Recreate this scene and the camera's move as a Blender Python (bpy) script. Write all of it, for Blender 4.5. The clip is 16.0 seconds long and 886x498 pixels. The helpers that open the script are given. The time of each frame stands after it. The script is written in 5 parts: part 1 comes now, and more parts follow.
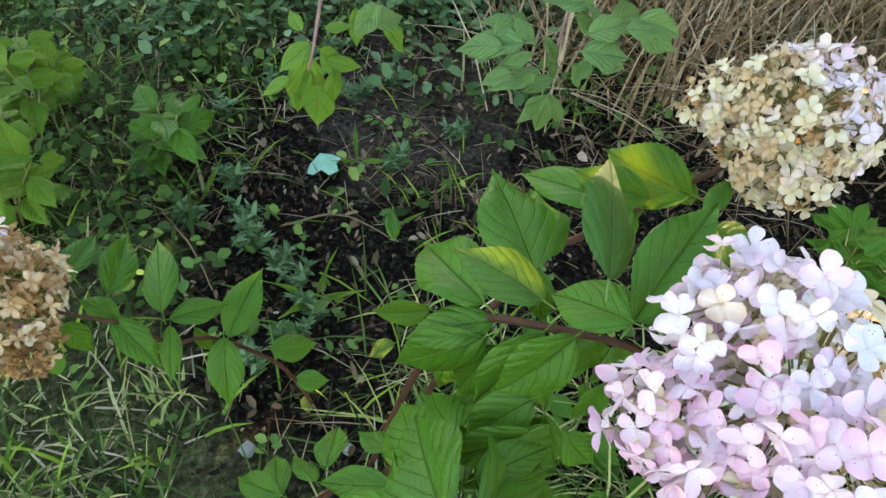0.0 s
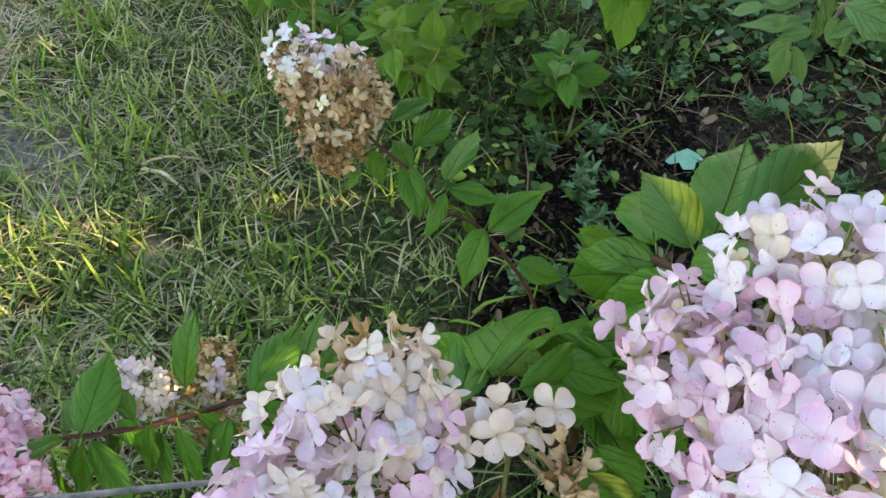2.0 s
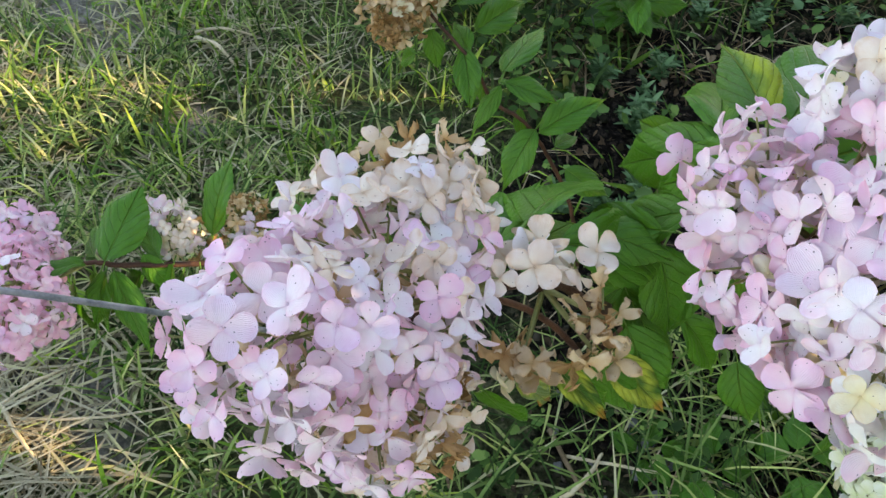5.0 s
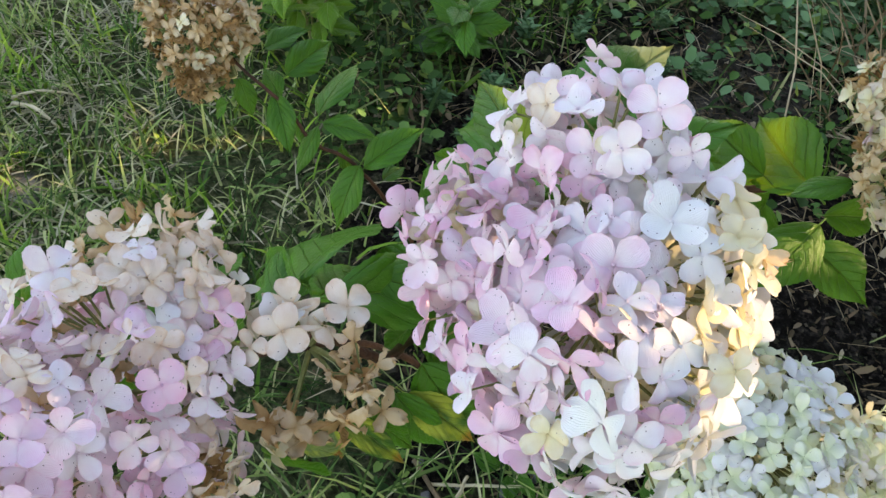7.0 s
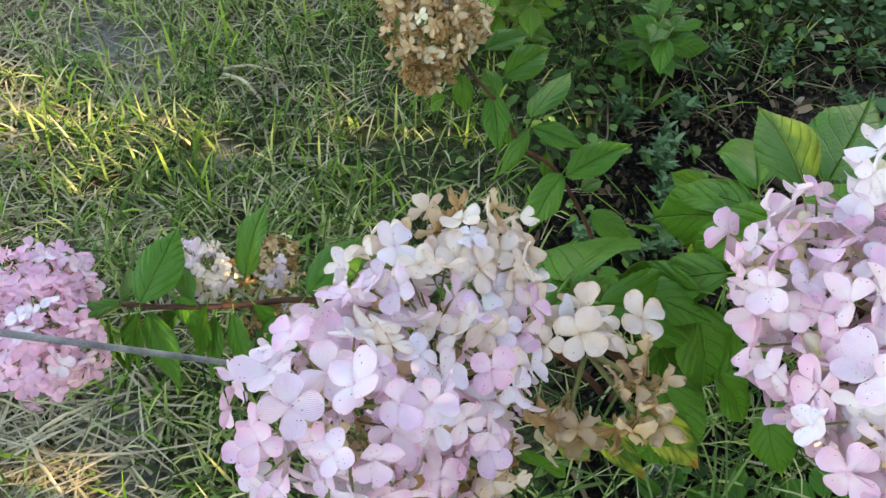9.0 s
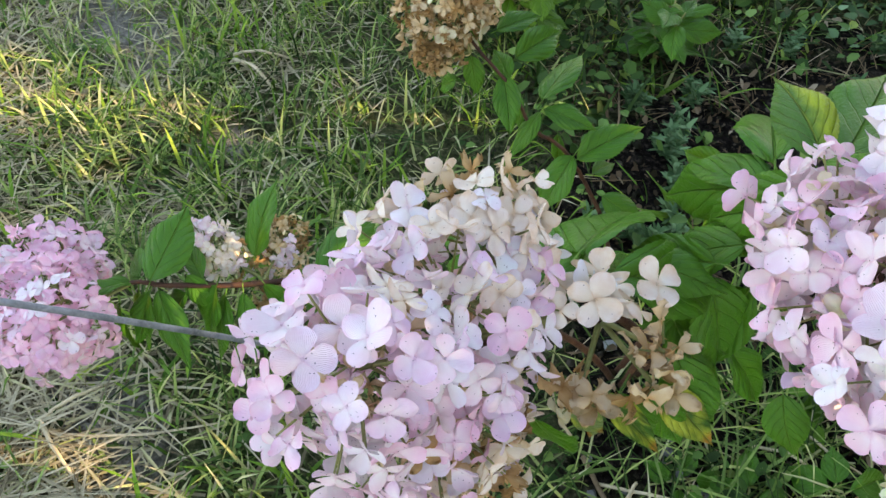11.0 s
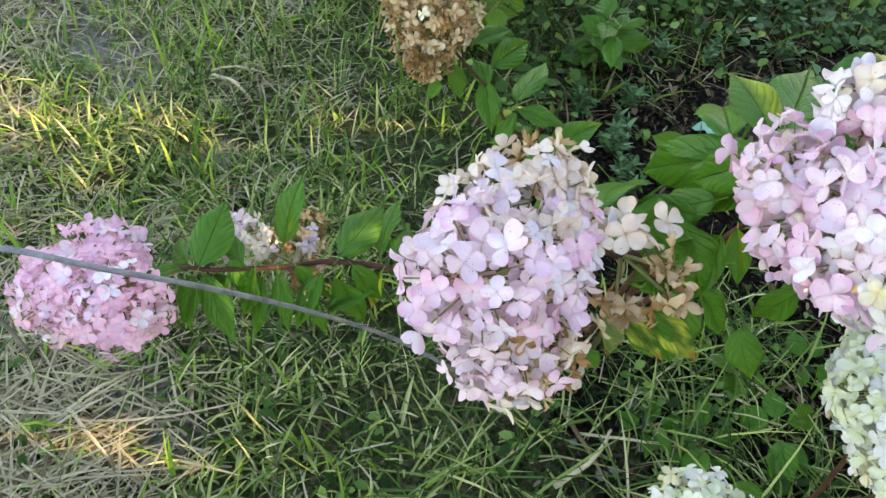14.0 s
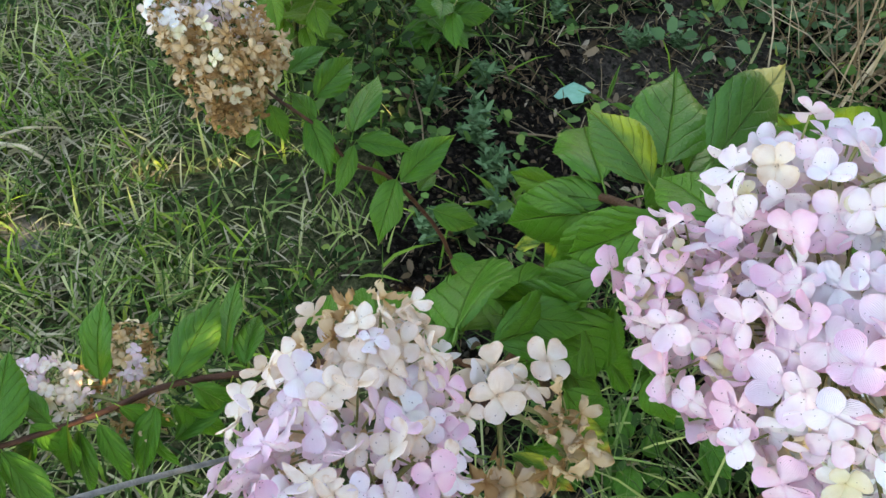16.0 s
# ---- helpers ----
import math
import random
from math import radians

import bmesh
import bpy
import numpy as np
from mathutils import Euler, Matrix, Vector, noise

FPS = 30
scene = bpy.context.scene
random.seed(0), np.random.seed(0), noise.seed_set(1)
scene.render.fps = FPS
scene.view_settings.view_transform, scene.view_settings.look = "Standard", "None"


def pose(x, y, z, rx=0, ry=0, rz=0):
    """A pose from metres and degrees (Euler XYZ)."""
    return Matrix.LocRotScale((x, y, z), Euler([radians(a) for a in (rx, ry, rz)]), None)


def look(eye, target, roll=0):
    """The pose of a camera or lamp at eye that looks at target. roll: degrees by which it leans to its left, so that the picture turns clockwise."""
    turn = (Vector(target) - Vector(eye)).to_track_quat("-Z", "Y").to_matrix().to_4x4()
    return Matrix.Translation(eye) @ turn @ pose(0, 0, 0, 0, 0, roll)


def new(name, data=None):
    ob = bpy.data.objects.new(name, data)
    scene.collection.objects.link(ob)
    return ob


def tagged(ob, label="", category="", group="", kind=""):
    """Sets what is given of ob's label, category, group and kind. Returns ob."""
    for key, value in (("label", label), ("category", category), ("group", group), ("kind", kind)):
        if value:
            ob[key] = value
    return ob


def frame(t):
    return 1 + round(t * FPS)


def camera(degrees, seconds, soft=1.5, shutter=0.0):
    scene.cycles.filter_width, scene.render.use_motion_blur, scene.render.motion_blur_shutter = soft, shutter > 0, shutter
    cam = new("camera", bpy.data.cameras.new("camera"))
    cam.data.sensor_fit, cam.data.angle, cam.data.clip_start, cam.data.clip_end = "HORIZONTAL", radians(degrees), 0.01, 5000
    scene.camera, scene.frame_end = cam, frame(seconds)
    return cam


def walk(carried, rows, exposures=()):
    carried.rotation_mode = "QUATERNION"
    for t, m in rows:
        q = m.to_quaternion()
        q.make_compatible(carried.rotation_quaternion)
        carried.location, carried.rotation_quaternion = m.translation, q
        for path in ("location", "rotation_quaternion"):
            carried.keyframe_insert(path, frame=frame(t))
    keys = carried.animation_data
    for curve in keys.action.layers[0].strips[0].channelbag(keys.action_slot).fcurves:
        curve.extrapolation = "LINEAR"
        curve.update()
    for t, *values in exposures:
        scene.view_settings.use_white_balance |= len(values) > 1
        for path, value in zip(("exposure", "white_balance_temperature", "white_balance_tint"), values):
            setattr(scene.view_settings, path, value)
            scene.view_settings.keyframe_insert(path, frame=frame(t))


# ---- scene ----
EXPOSURE, KELVIN = 2.36, 8300
cam = camera(59.0, 16.0)
PATH = [
    (0, (0.063, 0.064, 1.126), (0.115, 1.335, -0.418), 9.9),
    (0.5, (0.122, -0.03, 1.145), (-0.143, 1.259, -0.361), 6.7),
    (1, (0.18, -0.014, 1.16), (-0.352, 1.183, -0.351), 4.0),
    (1.5, (0.239, 0.052, 1.118), (-0.496, 1.088, -0.427), 1.7),
    (2, (0.275, 0.04, 1.088), (-0.602, 0.938, -0.469), 0.4),
    (2.5, (0.291, 0.021, 1.074), (-0.637, 0.826, -0.504), 1.2),
    (3, (0.294, 0.004, 1.038), (-0.615, 0.731, -0.588), 2.5),
    (3.2, (0.295, -0.006, 1.028), (-0.607, 0.689, -0.616), 3.1),
    (5.3, (0.307, 0.015, 1.021), (-0.516, 0.829, -0.611), 7.3),
    (5.5, (0.314, 0.042, 1.029), (-0.475, 0.918, -0.586), 8.2),
    (6, (0.342, 0.086, 1.038), (-0.388, 1.055, -0.552), 8.9),
    (6.5, (0.355, 0.102, 1.041), (-0.348, 1.098, -0.545), 8.6),
    (7, (0.347, 0.081, 1.04), (-0.37, 1.06, -0.549), 8.0),
    (7.5, (0.317, 0.043, 1.036), (-0.48, 0.941, -0.563), 7.1),
    (8, (0.297, 0.017, 1.037), (-0.561, 0.865, -0.559), 7.3),
    (8.5, (0.285, 0.005, 1.028), (-0.617, 0.811, -0.565), 6.2),
    (9, (0.279, -0.002, 1.04), (-0.631, 0.775, -0.562), 5.2),
    (9.2, (0.289, 0.0, 1.046), (-0.647, 0.748, -0.556), 3.8),
    (11.3, (0.285, -0.016, 1.025), (-0.618, 0.746, -0.588), 5.3),
    (11.5, (0.276, -0.038, 1.026), (-0.617, 0.731, -0.59), 6.0),
    (12, (0.254, -0.082, 1.057), (-0.617, 0.667, -0.579), 6.1),
    (12.5, (0.264, -0.136, 1.078), (-0.565, 0.672, -0.553), 7.9),
    (13, (0.297, -0.153, 1.112), (-0.508, 0.74, -0.487), 9.6),
    (13.5, (0.316, -0.173, 1.129), (-0.503, 0.745, -0.448), 9.2),
    (14, (0.312, -0.169, 1.105), (-0.501, 0.764, -0.467), 9.6),
    (14.5, (0.287, -0.113, 1.091), (-0.492, 0.835, -0.488), 8.5),
    (15, (0.248, -0.049, 1.085), (-0.454, 0.939, -0.507), 8.0),
    (15.5, (0.237, -0.008, 1.068), (-0.438, 0.997, -0.525), 7.3),
    (16, (0.213, 0.018, 1.067), (-0.336, 1.047, -0.559), 8.0),
]
walk(cam, [(t, look(eye, target, roll)) for t, eye, target, roll in PATH], exposures=[(0, EXPOSURE + 0.30, KELVIN, 16), (2, EXPOSURE + 0.01, KELVIN, 16), (3, EXPOSURE + 0.04, KELVIN, 16), (5.5, EXPOSURE - 0.06, KELVIN, 16), (7.2, EXPOSURE - 0.10, KELVIN, 16), (9, EXPOSURE + 0.08, KELVIN, 16), (11.5, EXPOSURE + 0.10, KELVIN, 16), (12.5, EXPOSURE + 0.30, KELVIN, 16), (14, EXPOSURE + 0.18, KELVIN, 16), (16, EXPOSURE + 0.12, KELVIN, 16)])

# ---- light ----
world = bpy.data.worlds.new("sky")
scene.world = world
world.use_nodes = True
SUN_AZ, SUN_EL = radians(46), radians(19)
wn = world.node_tree
sky = wn.nodes.new("ShaderNodeTexSky")
sky.sky_type = "NISHITA"
sky.sun_disc = False
sky.sun_elevation = SUN_EL
sky.sun_rotation = math.pi / 2 - SUN_AZ
wn.links.new(sky.outputs[0], wn.nodes["Background"].inputs[0])
wn.nodes["Background"].inputs[1].default_value = 0.15
TO_SUN = Vector((math.cos(SUN_EL) * math.cos(SUN_AZ), math.cos(SUN_EL) * math.sin(SUN_AZ), math.sin(SUN_EL)))
lamp = bpy.data.lights.new("sun", "SUN")
lamp.energy, lamp.angle, lamp.color = 2.3, radians(0.5), (1.0, 0.80, 0.52)
sun = new("sun", lamp)
sun.matrix_world = look(TO_SUN * 20, (0, 0, 0))


# ---- materials ----
def material(name, rough=0.6, specular=0.3):
    m = bpy.data.materials.new(name)
    m.use_nodes = True
    nt = m.node_tree
    b = nt.nodes["Principled BSDF"]
    b.inputs["Roughness"].default_value = rough
    b.inputs["Specular IOR Level"].default_value = specular
    return m, nt, b


def node(nt, kind, **values):
    n = nt.nodes.new("ShaderNode" + kind)
    for k, v in values.items():
        n.inputs[k.replace("_", " ")].default_value = v
    return n


def ramp(nt, source, stops):
    n = nt.nodes.new("ShaderNodeValToRGB")
    e = n.color_ramp.elements
    while len(e) < len(stops):
        e.new(0.5)
    for x, (p, c) in zip(e, stops):
        x.position, x.color = p, (*c, 1) if len(c) == 3 else c
    nt.links.new(source, n.inputs[0])
    return n


def mix(nt, factor, a, b, mode="MIX"):
    n = nt.nodes.new("ShaderNodeMix")
    n.data_type, n.blend_type = "RGBA", mode
    for s, v in ((0, factor), (6, a), (7, b)):
        if isinstance(v, (int, float)):
            n.inputs[s].default_value = v
        elif isinstance(v, tuple):
            n.inputs[s].default_value = (*v, 1)
        else:
            nt.links.new(v, n.inputs[s])
    return n.outputs[2]


def maths(nt, op, a, b=0.0):
    n = nt.nodes.new("ShaderNodeMath")
    n.operation = op
    for s, v in ((0, a), (1, b)):
        if isinstance(v, (int, float)):
            n.inputs[s].default_value = v
        else:
            nt.links.new(v, n.inputs[s])
    return n.outputs[0]


def bump(nt, b, height, strength, distance):
    n = node(nt, "Bump", Strength=strength, Distance=distance)
    nt.links.new(height, n.inputs["Height"])
    nt.links.new(n.outputs[0], b.inputs["Normal"])


def let_light_through(nt, b, colour, share):
    """Thin tissue: part of the light passes and leaves on the far side."""
    t = node(nt, "BsdfTranslucent")
    nt.links.new(colour, t.inputs[0])
    s = node(nt, "MixShader")
    s.inputs[0].default_value = share
    nt.links.new(b.outputs[0], s.inputs[1])
    nt.links.new(t.outputs[0], s.inputs[2])
    nt.links.new(s.outputs[0], nt.nodes["Material Output"].inputs[0])


def petal_material(name, edge, heart, deep, specks=0.5, share=0.20):
    """Floret tissue: heart colour near the eye, edge colour outside, a tint of its own per floret, faint veins and dark specks."""
    m, nt, b = material(name, 0.65, 0.15)
    uv = node(nt, "UVMap")
    sep = node(nt, "SeparateXYZ")
    nt.links.new(uv.outputs[0], sep.inputs[0])
    along = ramp(nt, sep.outputs[0], [(0.0, (0, 0, 0)), (0.75, (1, 1, 1))])
    col = mix(nt, along.outputs[0], heart, edge)
    eye = ramp(nt, sep.outputs[0], [(0.0, (1, 1, 1)), (0.10, (0.7, 0.7, 0.7)), (0.26, (0, 0, 0))])
    col = mix(nt, maths(nt, "MULTIPLY", eye.outputs[0], 0.55), col, deep)
    across = maths(nt, "ABSOLUTE", maths(nt, "SUBTRACT", sep.outputs[1], 0.5))
    rim = ramp(nt, maths(nt, "MAXIMUM", maths(nt, "MULTIPLY", across, 2.0), sep.outputs[0]), [(0.72, (0, 0, 0)), (1.0, (1, 1, 1))])
    co = node(nt, "TexCoord")
    info = node(nt, "ObjectInfo")
    own = node(nt, "VectorMath")
    own.operation = "ADD"
    nt.links.new(co.outputs["Object"], own.inputs[0])
    nt.links.new(maths(nt, "MULTIPLY", info.outputs["Random"], 9.0), own.inputs[1])
    uneven = node(nt, "TexNoise", Scale=5.0, Detail=3.0)
    nt.links.new(own.outputs[0], uneven.inputs[0])
    worn = ramp(nt, uneven.outputs[0], [(0.38, (0, 0, 0)), (0.66, (1, 1, 1))])
    col = mix(nt, maths(nt, "MULTIPLY", maths(nt, "MULTIPLY", rim.outputs[0], worn.outputs[0]), 0.75), col, deep)
    streak = node(nt, "TexNoise", Scale=16.0, Detail=2.0)
    stretch = node(nt, "Mapping")
    stretch.inputs["Scale"].default_value = (0.25, 1.4, 1.0)
    nt.links.new(uv.outputs[0], stretch.inputs[0])
    nt.links.new(stretch.outputs[0], streak.inputs[0])
    fine = ramp(nt, streak.outputs[0], [(0.48, (0, 0, 0)), (0.70, (1, 1, 1))])
    col = mix(nt, maths(nt, "MULTIPLY", fine.outputs[0], 0.10), col, deep)
    col = mix(nt, maths(nt, "MULTIPLY", info.outputs["Random"], 0.16), col, deep)
    big = node(nt, "TexNoise", Scale=1.9, Detail=3.0)
    nt.links.new(own.outputs[0], big.inputs[0])
    blot = ramp(nt, big.outputs[0], [(0.45, (0, 0, 0)), (0.7, (1, 1, 1))])
    col = mix(nt, maths(nt, "MULTIPLY", blot.outputs[0], 0.30), col, deep)
    spot = node(nt, "TexVoronoi", Scale=13.0, Randomness=1.0)
    offset = node(nt, "VectorMath")
    offset.operation = "ADD"
    nt.links.new(co.outputs["Object"], offset.inputs[0])
    nt.links.new(info.outputs["Random"], offset.inputs[1])
    nt.links.new(offset.outputs[0], spot.inputs[0])
    near = maths(nt, "LESS_THAN", spot.outputs["Distance"], 0.15)
    sel = node(nt, "SeparateColor")
    nt.links.new(spot.outputs["Color"], sel.inputs[0])
    few = maths(nt, "LESS_THAN", sel.outputs[0], 0.30 * specks)
    col = mix(nt, maths(nt, "MULTIPLY", maths(nt, "MULTIPLY", near, few), 0.92), col, (0.12, 0.045, 0.07))
    nt.links.new(col, b.inputs["Base Color"])
    veins = node(nt, "TexWave", Scale=5.0, Distortion=2.0, Detail=2.0)
    nt.links.new(uv.outputs[0], veins.inputs[0])
    veins.bands_direction = "Y"
    bump(nt, b, maths(nt, "ADD", maths(nt, "MULTIPLY", veins.outputs[1], 0.3), uneven.outputs[0]), 0.35, 0.05)
    let_light_through(nt, b, col, share)
    return m


petal_pink = petal_material("petal_pink", (0.93, 0.65, 0.785), (0.94, 0.85, 0.86), (0.87, 0.43, 0.62), 0.8)
petal_lilac = petal_material("petal_lilac", (0.92, 0.71, 0.85), (0.93, 0.87, 0.89), (0.84, 0.50, 0.70), 0.6)
petal_rose = petal_material("petal_rose", (0.93, 0.77, 0.85), (0.93, 0.90, 0.875), (0.87, 0.54, 0.67), 0.9)
petal_blush = petal_material("petal_blush", (0.92, 0.86, 0.905), (0.92, 0.91, 0.88), (0.86, 0.64, 0.75), 0.9)
petal_white = petal_material("petal_white", (0.91, 0.925, 0.93), (0.91, 0.92, 0.84), (0.86, 0.78, 0.82), 0.5)
petal_cream = petal_material("petal_cream", (0.90, 0.85, 0.68), (0.84, 0.78, 0.46), (0.78, 0.60, 0.32), 0.25)
petal_aged = petal_material("petal_aged", (0.95, 0.85, 0.79), (0.94, 0.88, 0.76), (0.70, 0.44, 0.24), 0.5)
petal_green_white = petal_material("petal_green_white", (0.90, 0.92, 0.80), (0.80, 0.86, 0.52), (0.78, 0.84, 0.58), 0.1)
# olive-brown inner petals, darkened further to put shade between florets into colour
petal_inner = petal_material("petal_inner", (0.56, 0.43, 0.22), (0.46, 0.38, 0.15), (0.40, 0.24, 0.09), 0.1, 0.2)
petal_candy = petal_material("petal_candy", (0.97, 0.63, 0.79), (0.97, 0.80, 0.86), (0.93, 0.46, 0.67), 0.3, 0.36)
petal_tan = petal_material("petal_tan", (0.82, 0.66, 0.45), (0.74, 0.53, 0.29), (0.58, 0.32, 0.12), 0.3)
petal_amber = petal_material("petal_amber", (0.64, 0.41, 0.20), (0.55, 0.32, 0.13), (0.40, 0.18, 0.05), 0.2)
petal_dry = petal_material("petal_dry", (0.42, 0.25, 0.10), (0.34, 0.19, 0.07), (0.17, 0.075, 0.025), 0.3)


def leaf_material(name, base, dark, vein, yellow=0.0, share=0.13, rough=0.36, ageing=""):
    """Leaf blade: pale midrib and arched side veins, mottled green, yellow and brown ageing where asked."""
    m, nt, b = material(name, rough, 0.28)
    uv = node(nt, "UVMap")
    sep = node(nt, "SeparateXYZ")
    nt.links.new(uv.outputs[0], sep.inputs[0])
    side = maths(nt, "ABSOLUTE", maths(nt, "SUBTRACT", sep.outputs[0], 0.5))
    rib = ramp(nt, side, [(0.0, (1, 1, 1)), (0.022, (0, 0, 0))])
    co = node(nt, "TexCoord")
    stray = node(nt, "TexNoise", Scale=2.5, Detail=2.0)
    nt.links.new(co.outputs["Object"], stray.inputs[0])
    phase = maths(nt, "SUBTRACT", maths(nt, "ADD", sep.outputs[1], maths(nt, "MULTIPLY", stray.outputs[0], 0.12)), maths(nt, "MULTIPLY", maths(nt, "POWER", side, 1.2), 0.9))
    wave = maths(nt, "SINE", maths(nt, "MULTIPLY", phase, 40.0))
    line = ramp(nt, wave, [(0.90, (0, 0, 0)), (0.995, (1, 1, 1))])
    quilt = maths(nt, "MULTIPLY", wave, maths(nt, "MULTIPLY", side, 2.0))
    noise_a = node(nt, "TexNoise", Scale=4.0, Detail=4.0)
    noise_b = node(nt, "TexNoise", Scale=34.0, Detail=3.0)
    for n in (noise_a, noise_b):
        nt.links.new(co.outputs["Object"], n.inputs[0])
    info = node(nt, "ObjectInfo")
    col = mix(nt, noise_a.outputs[0], dark, base)
    col = mix(nt, maths(nt, "MULTIPLY", info.outputs["Random"], 0.45), col, dark)
    col = mix(nt, maths(nt, "MULTIPLY", noise_b.outputs[0], 0.25), col, dark)
    if yellow:
        patch = node(nt, "TexNoise", Scale=2.2, Detail=3.0)
        nt.links.new(co.outputs["Object"], patch.inputs[0])
        shift = maths(nt, "ADD", patch.outputs[0], maths(nt, "MULTIPLY", maths(nt, "ADD", side, info.outputs["Random"]), 0.16))
        amount = ramp(nt, shift, [(0.62 - 0.2 * yellow, (0, 0, 0)), (0.80 - 0.2 * yellow, (1, 1, 1))])
        col = mix(nt, maths(nt, "MULTIPLY", amount.outputs[0], 0.9), col, (0.42, 0.46, 0.05))
        burnt = ramp(nt, maths(nt, "ADD", sep.outputs[1], maths(nt, "MULTIPLY", maths(nt, "SUBTRACT", patch.outputs[0], 0.5), 0.9 * yellow)), [(0.80, (0, 0, 0)), (0.88, (1, 1, 1))])
        col = mix(nt, maths(nt, "MULTIPLY", burnt.outputs[0], min(1.0, 4 * yellow)), col, (0.34, 0.10, 0.02))
    if ageing == "half":
        # one half of the blade turned yellow along the midrib
        half = ramp(nt, maths(nt, "ADD", sep.outputs[0], maths(nt, "MULTIPLY", maths(nt, "SUBTRACT", noise_a.outputs[0], 0.5), 0.5)), [(0.50, (0, 0, 0)), (0.74, (1, 1, 1))])
        col = mix(nt, maths(nt, "MULTIPLY", half.outputs[0], 0.85), col, (0.34, 0.41, 0.02))
    if ageing == "tip":
        tip_end = ramp(nt, maths(nt, "ADD", sep.outputs[1], maths(nt, "MULTIPLY", maths(nt, "SUBTRACT", noise_a.outputs[0], 0.5), 0.1)), [(0.62, (0, 0, 0)), (0.70, (0.2, 0.2, 0.2)), (0.72, (1, 1, 1))])
        col = mix(nt, tip_end.outputs[0], col, (0.66, 0.58, 0.20))
    col = mix(nt, maths(nt, "MULTIPLY", line.outputs[0], 0.15), col, vein)
    col = mix(nt, maths(nt, "MULTIPLY", rib.outputs[0], 0.7), col, vein)
    nt.links.new(col, b.inputs["Base Color"])
    height = maths(nt, "SUBTRACT", maths(nt, "MULTIPLY", noise_b.outputs[0], 0.25), maths(nt, "ADD", maths(nt, "MULTIPLY", quilt, 0.09), maths(nt, "ADD", rib.outputs[0], maths(nt, "MULTIPLY", line.outputs[0], 0.5))))
    bump(nt, b, height, 0.75, 0.006)
    let_light_through(nt, b, mix(nt, 0.5, col, (0.30, 0.42, 0.03)), share)
    return m


leaf_green = leaf_material("leaf_green", (0.076, 0.255, 0.018), (0.028, 0.120, 0.009), (0.16, 0.33, 0.06), 0.0)
leaf_bright = leaf_material("leaf_bright", (0.084, 0.255, 0.014), (0.036, 0.130, 0.009), (0.12, 0.25, 0.05), 0.0, 0.30)
leaf_half_yellow = leaf_material("leaf_half_yellow", (0.070, 0.20, 0.020), (0.034, 0.115, 0.014), (0.34, 0.40, 0.10), 0.0, ageing="half")
leaf_dry_tip = leaf_material("leaf_dry_tip", (0.062, 0.20, 0.026), (0.030, 0.115, 0.016), (0.17, 0.31, 0.09), 0.0, ageing="tip")
leaf_yellowing = leaf_material("leaf_yellowing", (0.062, 0.18, 0.014), (0.028, 0.095, 0.009), (0.30, 0.38, 0.06), 0.19)
leaf_pale = leaf_material("leaf_pale", (0.20, 0.27, 0.10), (0.12, 0.19, 0.07), (0.34, 0.36, 0.16), 0.3)
leaf_young = leaf_material("leaf_young", (0.130, 0.300, 0.016), (0.055, 0.160, 0.010), (0.26, 0.42, 0.11), 0.0, 0.22, 0.45)
leaf_sapling = leaf_material("leaf_sapling", (0.18, 0.34, 0.11), (0.09, 0.22, 0.065), (0.25, 0.37, 0.18), 0.0, 0.22, 0.5)
leaf_sapling_fresh = leaf_material("leaf_sapling_fresh", (0.17, 0.36, 0.05), (0.09, 0.24, 0.03), (0.28, 0.42, 0.14), 0.0, 0.25, 0.5)


def plain_material(name, low, high, scale, rough=0.7, bump_size=0.0, metal=0.0):
    m, nt, b = material(name, rough, 0.2)
    co = node(nt, "TexCoord")
    n1 = node(nt, "TexNoise", Scale=scale, Detail=5.0)
    n2 = node(nt, "TexNoise", Scale=scale * 7, Detail=3.0)
    for n in (n1, n2):
        nt.links.new(co.outputs["Object"], n.inputs[0])
    r = ramp(nt, mix(nt, 0.35, n1.outputs[0], n2.outputs[0]), [(0.32, low), (0.68, high)])
    nt.links.new(r.outputs[0], b.inputs["Base Color"])
    b.inputs["Metallic"].default_value = metal
    if bump_size:
        bump(nt, b, n2.outputs[0], 0.6, bump_size)
    return m


bark = plain_material("bark", (0.045, 0.020, 0.014), (0.12, 0.055, 0.032), 60, 0.6, 0.002)
green_stem = plain_material("green_stem", (0.16, 0.18, 0.06), (0.34, 0.34, 0.14), 70, 0.6, 0.001)
purple_stem = plain_material("purple_stem", (0.20, 0.12, 0.12), (0.36, 0.22, 0.20), 70, 0.6, 0.001)
wire_metal = plain_material("wire_metal", (0.12, 0.13, 0.145), (0.32, 0.33, 0.36), 60, 0.5, 0.0006, 0.3)
twig_wood = plain_material("twig_wood", (0.14, 0.09, 0.05), (0.34, 0.25, 0.15), 30, 0.8, 0.002)
turquoise = plain_material("turquoise", (0.13, 0.36, 0.24), (0.24, 0.52, 0.38), 25, 0.5)
stone_pale = plain_material("stone_pale", (0.22, 0.23, 0.22), (0.46, 0.47, 0.46), 120, 0.9, 0.004)
stone_grey = plain_material("stone_grey", (0.10, 0.10, 0.11), (0.26, 0.26, 0.27), 40, 0.85, 0.002)


